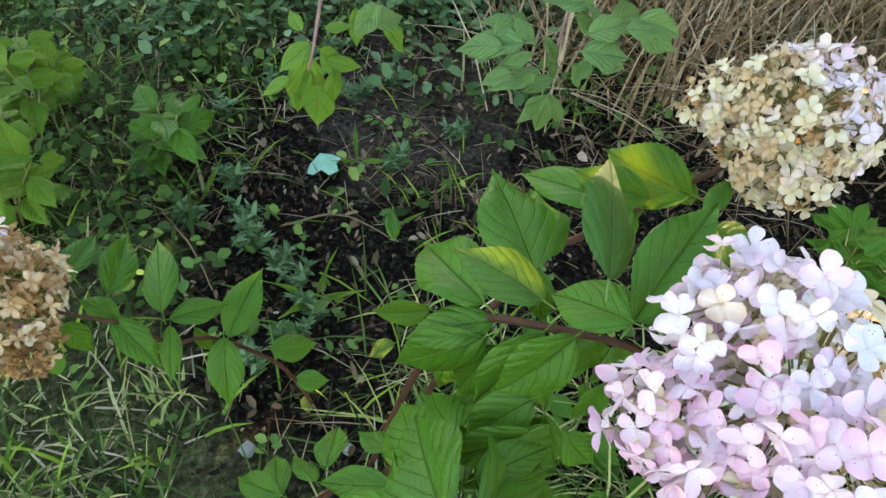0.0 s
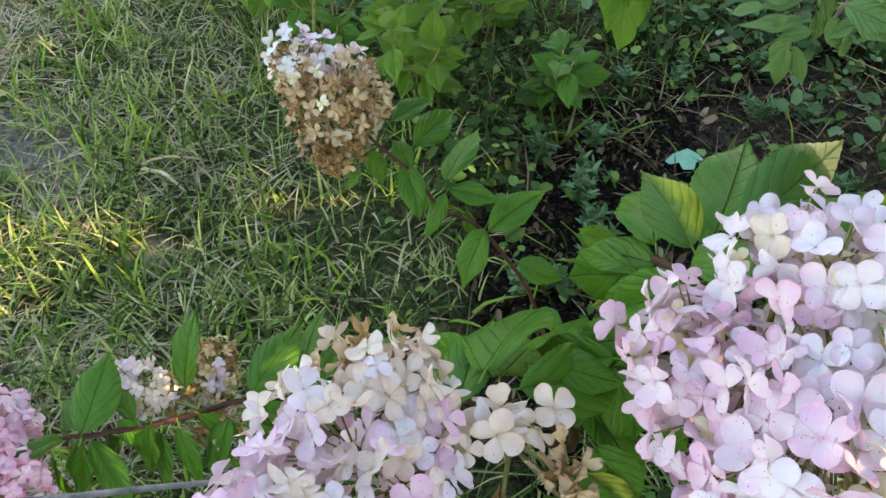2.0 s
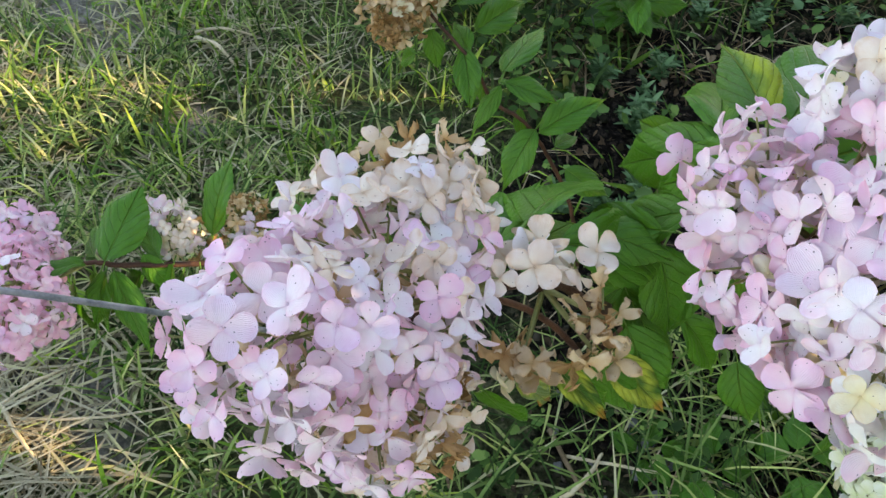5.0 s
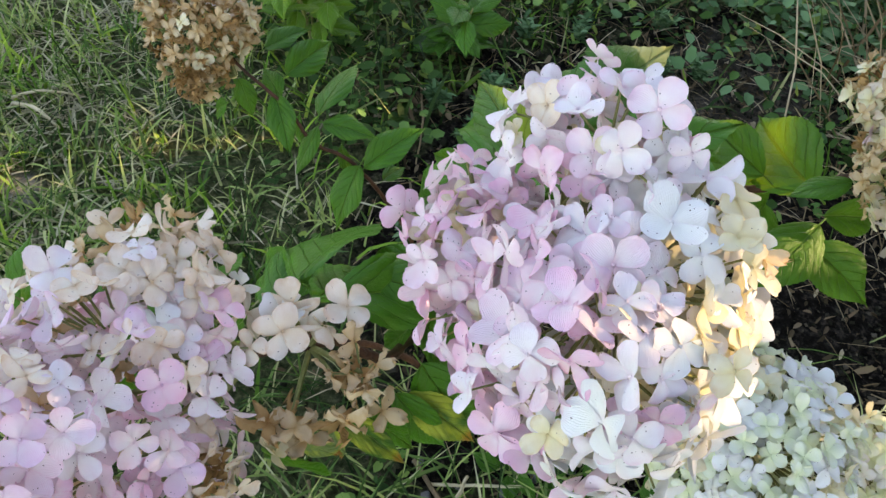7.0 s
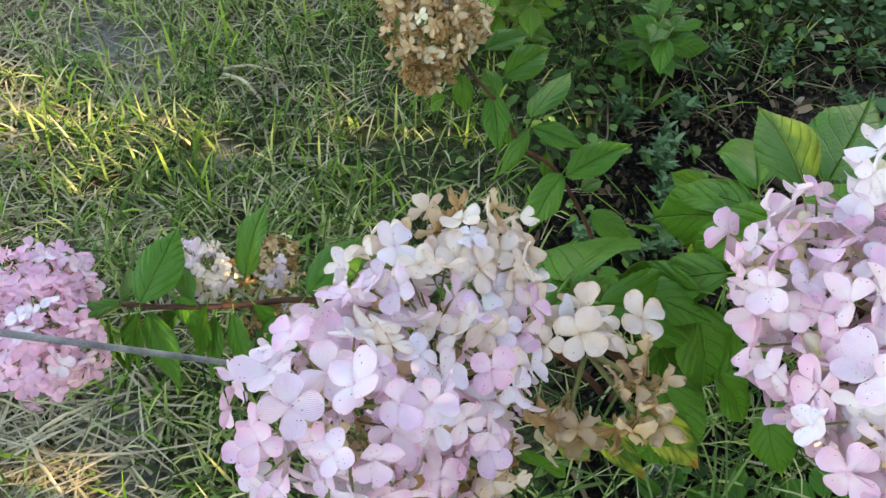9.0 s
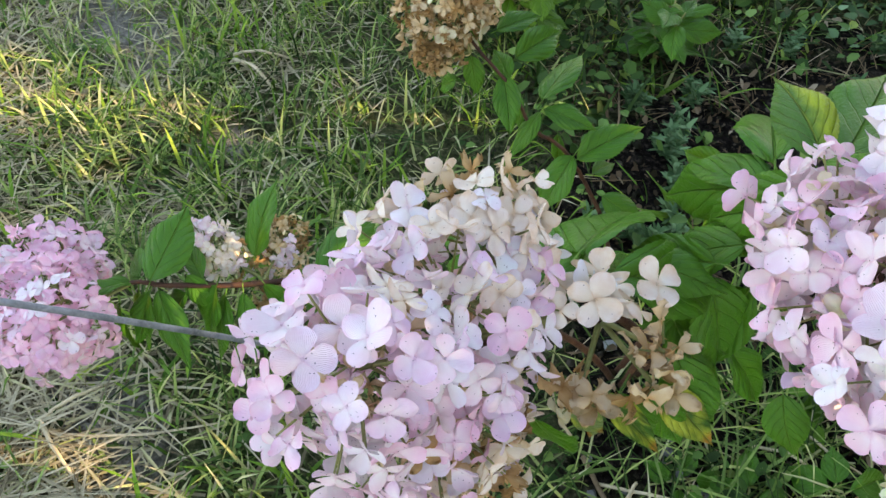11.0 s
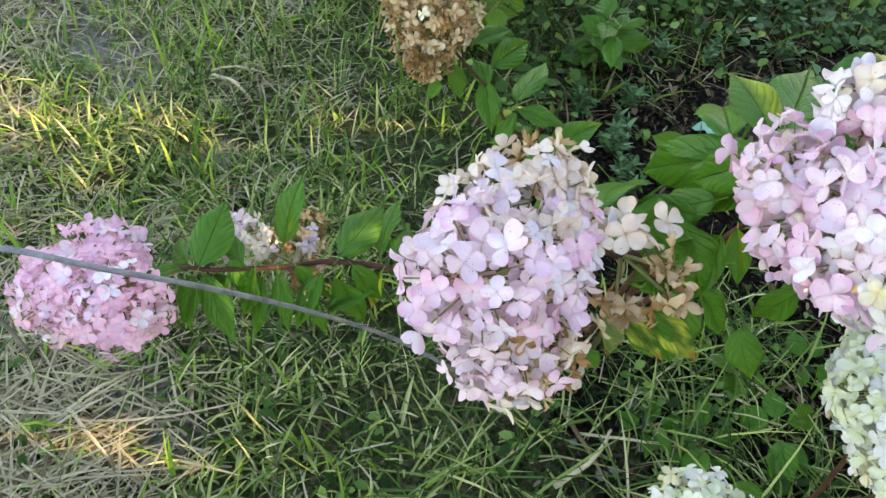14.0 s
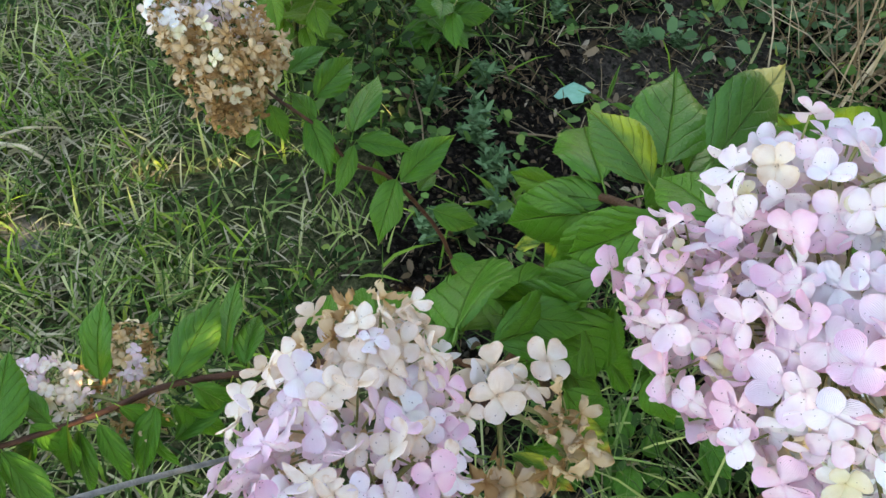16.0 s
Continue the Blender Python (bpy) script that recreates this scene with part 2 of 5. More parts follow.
def scatter_material(name, stops, rough=0.55, share=0.16):
    """For what nobody could count: each blade or leaf takes its own colour from the scale."""
    m, nt, b = material(name, rough, 0.10)
    geo = node(nt, "NewGeometry")
    r = ramp(nt, geo.outputs["Random Per Island"], stops)
    co = node(nt, "TexCoord")
    n = node(nt, "TexNoise", Scale=60.0, Detail=2.0)
    nt.links.new(co.outputs["Object"], n.inputs[0])
    col = mix(nt, maths(nt, "MULTIPLY", n.outputs[0], 0.3), r.outputs[0], (0.05, 0.06, 0.02))
    nt.links.new(col, b.inputs["Base Color"])
    let_light_through(nt, b, col, share)
    return m


grass_green = scatter_material("grass_green", [(0.0, (0.055, 0.120, 0.036)), (0.30, (0.150, 0.255, 0.068)), (0.6, (0.31, 0.43, 0.125)), (0.82, (0.50, 0.56, 0.19)), (1.0, (0.70, 0.67, 0.40))])
grass_fresh = scatter_material("grass_fresh", [(0.0, (0.055, 0.14, 0.017)), (0.4, (0.14, 0.30, 0.034)), (0.8, (0.27, 0.45, 0.052)), (1.0, (0.45, 0.56, 0.09))])
# lawn grass again in darker greens: the shade is put into the colour
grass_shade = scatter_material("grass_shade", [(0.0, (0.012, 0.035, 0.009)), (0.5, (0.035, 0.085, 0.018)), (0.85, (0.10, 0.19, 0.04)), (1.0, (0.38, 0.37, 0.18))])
grass_dry = scatter_material("grass_dry", [(0.0, (0.16, 0.125, 0.075)), (0.4, (0.45, 0.39, 0.25)), (0.75, (0.66, 0.58, 0.40)), (1.0, (0.52, 0.49, 0.25))], 0.7, 0.15)
straw_brown = scatter_material("straw_brown", [(0.0, (0.09, 0.055, 0.028)), (0.40, (0.27, 0.18, 0.10)), (0.75, (0.50, 0.37, 0.23)), (1.0, (0.68, 0.56, 0.39))], 0.7, 0.1)
weed_green = scatter_material("weed_green", [(0.0, (0.012, 0.036, 0.009)), (0.45, (0.034, 0.095, 0.021)), (0.75, (0.090, 0.205, 0.045)), (0.92, (0.20, 0.34, 0.09)), (1.0, (0.30, 0.40, 0.08))])
weed_sprout = scatter_material("weed_sprout", [(0.0, (0.06, 0.15, 0.035)), (0.6, (0.12, 0.26, 0.06)), (1.0, (0.24, 0.38, 0.09))])
weed_blue = scatter_material("weed_blue", [(0.0, (0.035, 0.095, 0.034)), (0.6, (0.095, 0.205, 0.085)), (1.0, (0.20, 0.35, 0.17))])
litter_pale = scatter_material("litter_pale", [(0.0, (0.05, 0.032, 0.02)), (0.45, (0.17, 0.110, 0.066)), (0.8, (0.34, 0.24, 0.155)), (1.0, (0.52, 0.42, 0.30))], 0.8, 0.05)
litter_brown = scatter_material("litter_brown", [(0.0, (0.025, 0.016, 0.011)), (0.5, (0.075, 0.048, 0.031)), (0.85, (0.17, 0.11, 0.07)), (1.0, (0.32, 0.25, 0.17))], 0.8, 0.05)
clod_soil = scatter_material("clod_soil", [(0.0, (0.006, 0.005, 0.004)), (0.6, (0.024, 0.019, 0.015)), (1.0, (0.12, 0.095, 0.075))], 0.95, 0.0)
# for the added, unseen leaf screen that blocks the sun
hedge_green = scatter_material("hedge_green", [(0.0, (0.03, 0.07, 0.02)), (1.0, (0.08, 0.15, 0.04))], 0.6, 0.0)


def ground_material():
    """Dark crumbly bed soil, thatch and green felt under the lawn, blended by the same outline as the planting."""
    m, nt, b = material("ground_soil_and_turf", 0.95, 0.02)
    co = node(nt, "TexCoord")
    n1 = node(nt, "TexNoise", Scale=7.0, Detail=8.0, Roughness=0.65)
    n2 = node(nt, "TexNoise", Scale=80.0, Detail=6.0, Roughness=0.7)
    for n in (n1, n2):
        nt.links.new(co.outputs["Object"], n.inputs[0])
    soil = ramp(nt, n2.outputs[0], [(0.30, (0.004, 0.003, 0.0025)), (0.52, (0.014, 0.011, 0.009)), (0.72, (0.075, 0.060, 0.048))])
    dust = ramp(nt, n2.outputs[0], [(0.30, (0.05, 0.041, 0.033)), (0.52, (0.13, 0.107, 0.085)), (0.72, (0.26, 0.215, 0.17))])
    turf = ramp(nt, n2.outputs[0], [(0.30, (0.012, 0.015, 0.006)), (0.5, (0.078, 0.088, 0.040)), (0.75, (0.25, 0.25, 0.13))])
    sep = node(nt, "SeparateXYZ")
    nt.links.new(co.outputs["Object"], sep.inputs[0])
    dx = maths(nt, "DIVIDE", maths(nt, "SUBTRACT", sep.outputs[0], 0.50), 1.0)
    dy = maths(nt, "DIVIDE", maths(nt, "SUBTRACT", sep.outputs[1], 1.10), 0.85)
    r2 = maths(nt, "ADD", maths(nt, "MULTIPLY", dx, dx), maths(nt, "MULTIPLY", dy, dy))
    r2 = maths(nt, "ADD", r2, maths(nt, "MULTIPLY", maths(nt, "SUBTRACT", n1.outputs[0], 0.5), 1.2))
    fx = maths(nt, "DIVIDE", maths(nt, "SUBTRACT", sep.outputs[0], 0.02), 0.24)
    fy = maths(nt, "DIVIDE", maths(nt, "SUBTRACT", sep.outputs[1], 1.36), 0.30)
    dry = maths(nt, "ADD", maths(nt, "ADD", maths(nt, "MULTIPLY", fx, fx), maths(nt, "MULTIPLY", fy, fy)), maths(nt, "MULTIPLY", maths(nt, "SUBTRACT", n1.outputs[0], 0.5), 2.5))
    soil_col = mix(nt, ramp(nt, dry, [(0.4, (0.55, 0.55, 0.55)), (1.1, (0, 0, 0))]).outputs[0], soil.outputs[0], dust.outputs[0])
    bed = ramp(nt, r2, [(0.75, (1, 1, 1)), (1.25, (0, 0, 0))])
    ash = ramp(nt, n2.outputs[0], [(0.28, (0.10, 0.09, 0.078)), (0.5, (0.26, 0.24, 0.21)), (0.72, (0.46, 0.43, 0.38))])
    turf_col = turf.outputs[0]
    for ax, ay, ar, br in ((-0.33, -0.08, 0.13, 0.08), (-1.12, 0.26, 0.22, 0.14), (-0.70, 0.27, 0.05, 0.07)):
        ex, ey = maths(nt, "DIVIDE", maths(nt, "SUBTRACT", sep.outputs[0], ax), ar), maths(nt, "DIVIDE", maths(nt, "SUBTRACT", sep.outputs[1], ay), br)
        patch = maths(nt, "ADD", maths(nt, "ADD", maths(nt, "MULTIPLY", ex, ex), maths(nt, "MULTIPLY", ey, ey)), maths(nt, "MULTIPLY", maths(nt, "SUBTRACT", n1.outputs[0], 0.5), 2.0))
        turf_col = mix(nt, ramp(nt, patch, [(0.5, (0.85, 0.85, 0.85)), (1.2, (0, 0, 0))]).outputs[0], turf_col, ash.outputs[0])
    nt.links.new(mix(nt, bed.outputs[0], turf_col, soil_col), b.inputs["Base Color"])
    bump(nt, b, n2.outputs[0], 1.0, 0.012)
    return m


ground_mat = ground_material()


# ---- making parts ----
def mesh_of(name, verts, faces, mat, uvs=None, smooth=True):
    me = bpy.data.meshes.new(name)
    me.from_pydata([tuple(v) for v in verts], [], faces)
    if uvs is not None:
        layer = me.uv_layers.new(name="UVMap")
        for l in me.loops:
            layer.data[l.index].uv = uvs[l.vertex_index]
    me.materials.append(mat)
    if smooth:
        me.polygons.foreach_set("use_smooth", [True] * len(me.polygons))
    me.update()
    return me


def part(name, me, parent, m=None, label=""):
    ob = new(name, me)
    ob.parent = parent
    if m is not None:
        ob.matrix_basis = m
    return tagged(ob, label)


def sheet(name, verts, faces, mat):
    """One large mesh from arrays: verts (n, 3) and faces (m, 3 or 4)."""
    verts, faces = np.asarray(verts, np.float32), np.asarray(faces, np.int32)
    me = bpy.data.meshes.new(name)
    k = faces.shape[1]
    me.vertices.add(len(verts))
    me.vertices.foreach_set("co", verts.ravel())
    me.loops.add(faces.size)
    me.loops.foreach_set("vertex_index", faces.ravel())
    me.polygons.add(len(faces))
    me.polygons.foreach_set("loop_start", np.arange(0, faces.size, k, dtype=np.int32))
    me.polygons.foreach_set("use_smooth", np.ones(len(faces), bool))
    me.materials.append(mat)
    me.update(calc_edges=True)
    return me


def tube_mesh(name, points, radii, mat, sides=7, wobble=0.0, seed=1):
    """A tapering stem through the given points, smoothed, with swollen nodes where radii swell."""
    rnd = random.Random(seed)
    pts = [Vector(p) for p in points]
    path, rad = [], []
    for i in range(len(pts) - 1):
        p0, p1, p2, p3 = pts[max(i - 1, 0)], pts[i], pts[i + 1], pts[min(i + 2, len(pts) - 1)]
        for k in range(6):
            t = k / 6
            path.append(0.5 * ((2 * p1) + (p2 - p0) * t + (2 * p0 - 5 * p1 + 4 * p2 - p3) * t * t + (3 * p1 - p0 - 3 * p2 + p3) * t ** 3))
            rad.append(radii[i] * (1 - t) + radii[i + 1] * t)
    path.append(pts[-1])
    rad.append(radii[-1])
    verts, faces = [], []
    for i, p in enumerate(path):
        d = (path[min(i + 1, len(path) - 1)] - path[max(i - 1, 0)]).normalized()
        a = d.orthogonal().normalized() if i == 0 else (a - d * a.dot(d)).normalized()
        b = d.cross(a)
        if wobble:
            p = p + a * rnd.uniform(-wobble, wobble) + b * rnd.uniform(-wobble, wobble)
        for s in range(sides):
            w = 2 * math.pi * s / sides
            verts.append(p + (a * math.cos(w) + b * math.sin(w)) * rad[i])
    for i in range(len(path) - 1):
        for s in range(sides):
            n = (s + 1) % sides
            faces.append((i * sides + s, i * sides + n, (i + 1) * sides + n, (i + 1) * sides + s))
    faces += [tuple(range(sides))[::-1], tuple(range((len(path) - 1) * sides, len(path) * sides))]
    return mesh_of(name, verts, faces, mat)


def leaf_blade(seed, mat, fold=0.19, droop=0.20, widest=0.44):
    """One leaf of length 1 along +y and width about 1 (scaled when placed): ovate with a drawn-out tip, finely toothed, trough-shaped, drooping, rippled."""
    rnd = random.Random(seed)
    rows, cols = 36, 4
    twist, bend, ripple = rnd.uniform(-0.22, 0.22), rnd.uniform(0.3, 1.6) * droop, rnd.uniform(0.012, 0.035)
    sway, fold = rnd.uniform(-0.06, 0.06), fold * rnd.uniform(0.3, 1.7)
    verts, uvs, faces = [], [], []
    for i in range(rows + 1):
        v = i / rows
        if v < widest:
            half = 0.5 * (1 - (1 - v / widest) ** 2) ** 0.72
        else:
            s = (v - widest) / (1 - widest)
            half = 0.5 * (math.cos(s * math.pi / 2) ** 1.32 * (1 - 0.12 * s * s))
        half = max(half, 0.004)
        if 0.08 < v < 0.97:
            half += 0.011 if i % 2 else -0.006
        for j in range(-cols, cols + 1):
            u = j / cols
            x = u * half
            lift = abs(u) ** 0.8 * half * fold - 0.16 * half * abs(u) ** 3
            wave = ripple * math.sin(v * 13 + seed + (1.7 if u > 0 else 0)) * u * u
            z = lift + wave - bend * v * v
            ang = twist * v
            verts.append((x * math.cos(ang) - z * math.sin(ang) * 0.5 + sway * math.sin(v * math.pi), v * (1 - 0.10 * bend), x * math.sin(ang) + z))
            uvs.append((0.5 + 0.5 * u * min(1.0, half * 2.2), v))
    n = 2 * cols + 1
    for i in range(rows):
        for j in range(n - 1):
            faces.append((i * n + j, i * n + j + 1, (i + 1) * n + j + 1, (i + 1) * n + j))
    # the stalk
    k = len(verts)
    for y, r in ((-0.13, 0.016), (0.02, 0.013)):
        for s in range(4):
            verts.append((r * math.cos(s * math.pi / 2), y, r * math.sin(s * math.pi / 2) - 0.008))
            uvs.append((0.5, 0.1))
    faces += [(k + s, k + (s + 1) % 4, k + 4 + (s + 1) % 4, k + 4 + s) for s in range(4)]
    return mesh_of("leaf", verts, faces, mat, uvs)


LEAVES = {}


def leaf_of(mat, k, **shape):
    key = (mat.name, k)
    if key not in LEAVES:
        LEAVES[key] = leaf_blade(k * 7 + 3, mat, **shape)
    return LEAVES[key]


def leaf_pose(base, tip, width, roll=0.0, facing=(0, 0, 1)):
    base, tip = Vector(base), Vector(tip)
    y = tip - base
    length = y.length
    y.normalize()
    up = Vector(facing)
    z = (up - y * up.dot(y)).normalized()
    z = Matrix.Rotation(roll, 3, y) @ z
    x = y.cross(z)
    m = Matrix((x * length * width, y * length, z * length)).transposed().to_4x4()
    m.translation = base
    return m


def floret_mesh(seed, mat, petals=4, cup=0.25, crumple=0.0):
    """Four broad overlapping sepals round a bead, unit diameter, facing +z."""
    rnd = random.Random(seed)
    verts, uvs, faces = [], [], []
    for q in range(petals):
        turn = q * 2 * math.pi / petals + rnd.uniform(-0.18, 0.18)
        size = rnd.uniform(0.45, 0.54)
        wide = size * rnd.uniform(0.84, 1.00)
        tilt = cup * rnd.uniform(0.2, 1.6) + (rnd.uniform(-3, 3) * crumple if crumple else 0)
        dip = rnd.uniform(-0.55, 0.34)
        frill, lean = rnd.uniform(0.0, 0.04), rnd.uniform(-0.15, 0.15)
        base = len(verts)
        rows = [(0.0, 0.12)] + [(0.5 - 0.5 * math.cos(th), math.sin(th) ** 0.8 * min(1.0, 0.32 + 1.25 * (0.5 - 0.5 * math.cos(th)))) for th in (0.55, 0.95, 1.35, 1.75, 2.15, 2.5, 2.8, 3.02)]
        for i, (r, w) in enumerate(rows):
            for j in (-1, -0.5, 0, 0.5, 1):
                x = r * size
                y = j * w * wide * 0.5
                z = 0.02 * (q % 2) + x * tilt + dip * r * r * size + 0.17 * j * j * w * wide * (1 if (seed + q) % 3 else -1.2) + lean * y + frill * j * math.sin(6 * r + q)
                if crumple:
                    z += rnd.uniform(-1, 1) * crumple * r
                    y *= 1 - 0.45 * r
                verts.append((x * math.cos(turn) - y * math.sin(turn), x * math.sin(turn) + y * math.cos(turn), z))
                uvs.append((r, 0.5 + j * 0.5))
        for i in range(len(rows) - 1):
            for j in range(4):
                a = base + i * 5 + j
                faces.append((a, a + 1, a + 6, a + 5))
    k = len(verts)
    for z, r in ((-0.02, 0.03), (0.025, 0.04), (0.055, 0.015)):
        for s in range(5):
            verts.append((r * math.cos(s * 1.2566), r * math.sin(s * 1.2566), z))
            uvs.append((0.0, 0.5))
    for i in range(2):
        for s in range(5):
            faces.append((k + i * 5 + s, k + i * 5 + (s + 1) % 5, k + i * 5 + 5 + (s + 1) % 5, k + i * 5 + 5 + s))
    faces.append(tuple(k + 10 + s for s in range(5)))
    return mesh_of("floret", verts, faces, mat, uvs)


FLORETS = {}


def floret_of(mat, rnd):
    k = rnd.randrange(8)
    key = (mat.name, k)
    if key not in FLORETS:
        dry = mat in (petal_dry, petal_tan, petal_amber)
        FLORETS[key] = floret_mesh(k * 5 + len(mat.name), mat, 4, -0.05 + 0.06 * k, (0.11 if mat is petal_tan else 0.26) if dry else 0.0)
    return FLORETS[key]


def flower_head(parent, lobes, choose, seed, label, spacing=0.0130, size=0.0245, root=None, inner=0.6, rough=0.010, within=None, tilt=0.42):
    """A panicle: florets set closely over a lumpy form, a looser layer of hidden ones below, stalks between them.
    lobes: (centre, radii). choose(direction, place, rnd) gives the petal material."""
    rnd = random.Random(seed)
    head = new("flower_head")
    head.parent = parent
    tagged(head, label)
    centre = sum((Vector(c) for c, r in lobes), Vector()) / len(lobes)
    spots = []
    for c, r in lobes:
        c, r = Vector(c), Vector(r if isinstance(r, tuple) else (r, r, r))
        many = int(130000 * r.x * r.y) + 60
        for i in range(many * 7):
            d = Vector((rnd.gauss(0, 1), rnd.gauss(0, 1), rnd.gauss(0, 1))).normalized()
            p = c + Vector((d.x * r.x, d.y * r.y, d.z * r.z))
            inside = False
            for c2, r2 in lobes:
                c2, r2 = Vector(c2), Vector(r2 if isinstance(r2, tuple) else (r2, r2, r2))
                q = p - c2
                if (q.x / r2.x) ** 2 + (q.y / r2.y) ** 2 + (q.z / r2.z) ** 2 < 0.72:
                    inside = True
                    break
            if inside or any((p - s[0]).length < spacing for s in spots):
                continue
            spots.append((p, Vector((d.x / r.x, d.y / r.y, d.z / r.z)).normalized(), c))
    verts, faces = [], []

    def stalk(a, b, r):
        d = (b - a).normalized()
        u = d.orthogonal().normalized()
        w = d.cross(u)
        k = len(verts)
        for p, rr in ((a, r * 1.5), (b, r)):
            for s in range(3):
                verts.append(p + (u * math.cos(s * 2.0944) + w * math.sin(s * 2.0944)) * rr)
        for s in range(3):
            faces.append((k + s, k + (s + 1) % 3, k + 3 + (s + 1) % 3, k + 3 + s))

    for i, (p, n, c) in enumerate(spots):
        layers = [(1.0, 1.0)]
        if rnd.random() < inner:
            layers.append((rnd.uniform(0.60, 0.80), 0.72))
        for depth, scale in layers:
            away = n + Vector((rnd.gauss(0, tilt), rnd.gauss(0, tilt), rnd.gauss(0, tilt) + 0.12))
            away.normalize()
            place = c + (p - c) * depth + n * rnd.uniform(-rough, rough * 0.8)
            # some inner florets take the within colour; brown ones deepen the gaps like shade
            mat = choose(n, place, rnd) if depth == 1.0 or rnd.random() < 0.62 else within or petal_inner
            scale *= 0.84 if mat in (petal_dry, petal_amber) else 1.0
            s = size * scale * rnd.uniform(0.82, 1.18)
            q = away.to_track_quat("Z", "Y").to_matrix().to_4x4() @ Matrix.Rotation(rnd.uniform(0, 6.28), 4, "Z")
            part("floret", floret_of(mat, rnd), head, Matrix.Translation(place) @ q @ Matrix.Scale(s, 4))
            if rnd.random() < 0.6:
                stalk(c + (p - c) * 0.35, place - away * 0.001, 0.0006)
    if root is not None:
        for c, r in lobes:
            stalk(Vector(root), Vector(c), 0.0015)
    if verts:
        part("panicle_stalk", mesh_of("panicle_stalk", verts, faces, green_stem), head, None, "thin pale green flower stalks")
    return head


# ---- ground ----
def hills(x, y):
    return 0.014 * noise.noise(Vector((x * 2.3, y * 2.3, 0))) + 0.006 * noise.noise(Vector((x * 11, y * 11, 3)))


def in_bed(x, y):
    """How far a spot belongs to the bare bed, 1 inside to 0 in the lawn."""
    d = ((x - 0.50) / 1.0) ** 2 + ((y - 1.10) / 0.85) ** 2 + 0.5 * noise.noise(Vector((x * 4, y * 4, 7)))
    return min(1.0, max(0.0, (1.25 - d) * 2.2))


def ground_sheet():
    coarse = [-60, -25, -12, -6, -3.5]
    xs = coarse + list(np.arange(-2.2, 1.9, 0.035)) + [-v for v in coarse[::-1]]
    ys = coarse + list(np.arange(-1.2, 2.9, 0.035)) + [-v for v in coarse[::-1]]
    rnd = random.Random(4)
    verts = []
    for y in ys:
        for x in xs:
            near = abs(x) < 2.3 and abs(y) < 3
            z = hills(x, y) if near else 0.0
            if near and in_bed(x, y) > 0.3:
                z += rnd.uniform(-0.006, 0.008)
            verts.append((x, y, z))
    n = len(xs)
    faces = [(j * n + i, j * n + i + 1, (j + 1) * n + i + 1, (j + 1) * n + i) for j in range(len(ys) - 1) for i in range(n - 1)]
    ob = new("ground", mesh_of("ground", verts, faces, ground_mat))
    return tagged(ob, "dark crumbly garden soil passing into mown lawn", "ground", kind="structure")


ground = ground_sheet()


def blades(name, spots, lengths, widths, leans, mat, seed, curl=0.6, lift=0.0):
    """Curved tapering blades as one mesh. spots: (n, 2); lengths, widths, leans: (low, high)."""
    g = np.random.default_rng(seed)
    n = len(spots)
    L, Wd = g.uniform(*lengths, n), g.uniform(*widths, n)
    lean, az = np.radians(g.uniform(*leans, n)), g.uniform(0, 2 * np.pi, n)
    c = g.uniform(0.2, 1.0, n) * curl
    z0 = np.array([hills(x, y) for x, y in spots]) + g.uniform(0, 1, n) * lift
    side = np.stack([-np.sin(az), np.cos(az), np.zeros(n)], 1)
    verts = []
    pos = np.stack([spots[:, 0], spots[:, 1], z0 - 0.003], 1)
    for k, w in enumerate((1.0, 0.95, 0.7, 0.0)):
        if k:
            a = np.clip(lean + c * (k - 1), 0, 1.62)
            step = np.stack([np.cos(az) * np.sin(a), np.sin(az) * np.sin(a), np.cos(a)], 1) * (L / 3)[:, None]
            pos = pos + step
            pos[:, 2] = np.maximum(pos[:, 2], z0 + 0.001 * k)
        if w:
            verts += [pos - side * (Wd * w / 2)[:, None], pos + side * (Wd * w / 2)[:, None]]
        else:
            verts += [pos]
    V = np.stack(verts, 1)          # n, 7, 3
    base = np.arange(n)[:, None] * 7
    tri = np.array([[0, 1, 3], [0, 3, 2], [2, 3, 5], [2, 5, 4], [4, 5, 6]])
    F = (base[:, :, None] + tri[None]).reshape(-1, 3)
    return sheet(name, V.reshape(-1, 3), F, mat)


def spots_in(x0, x1, y0, y1, count, seed, keep):
    g = np.random.default_rng(seed)
    p = g.uniform((x0, y0), (x1, y1), (count, 2))
    r = g.uniform(0, 1, count)
    return np.array([q for q, k in zip(p, r) if keep(q[0], q[1]) > k])


def clumpy(x, y, s=5.0, o=0.0):
    return min(1.0, max(0.0, 0.55 + 0.9 * noise.noise(Vector((x * s, y * s, o)))))


def lawn_share(x, y):
    return max(0.0, 1 - in_bed(x, y) * 1.25)


def stuff(name, me, label, category):
    return tagged(new(name, me), label, category, kind="stuff")


def bare(x, y):
    """Ashy bare spots in the lawn, 1 inside."""
    return max(math.exp(-((x - ax) / ar) ** 2 - ((y - ay) / br) ** 2) for ax, ay, ar, br in ((-0.33, -0.08, 0.11, 0.07), (-1.12, 0.26, 0.18, 0.11), (-0.70, 0.27, 0.04, 0.06)))


def damp(x, y):
    """The greener, shaded part of the lawn beside the bed, 1 inside."""
    return min(1.0, max(0.0, (y + 0.5 * x - 0.02) * 4))


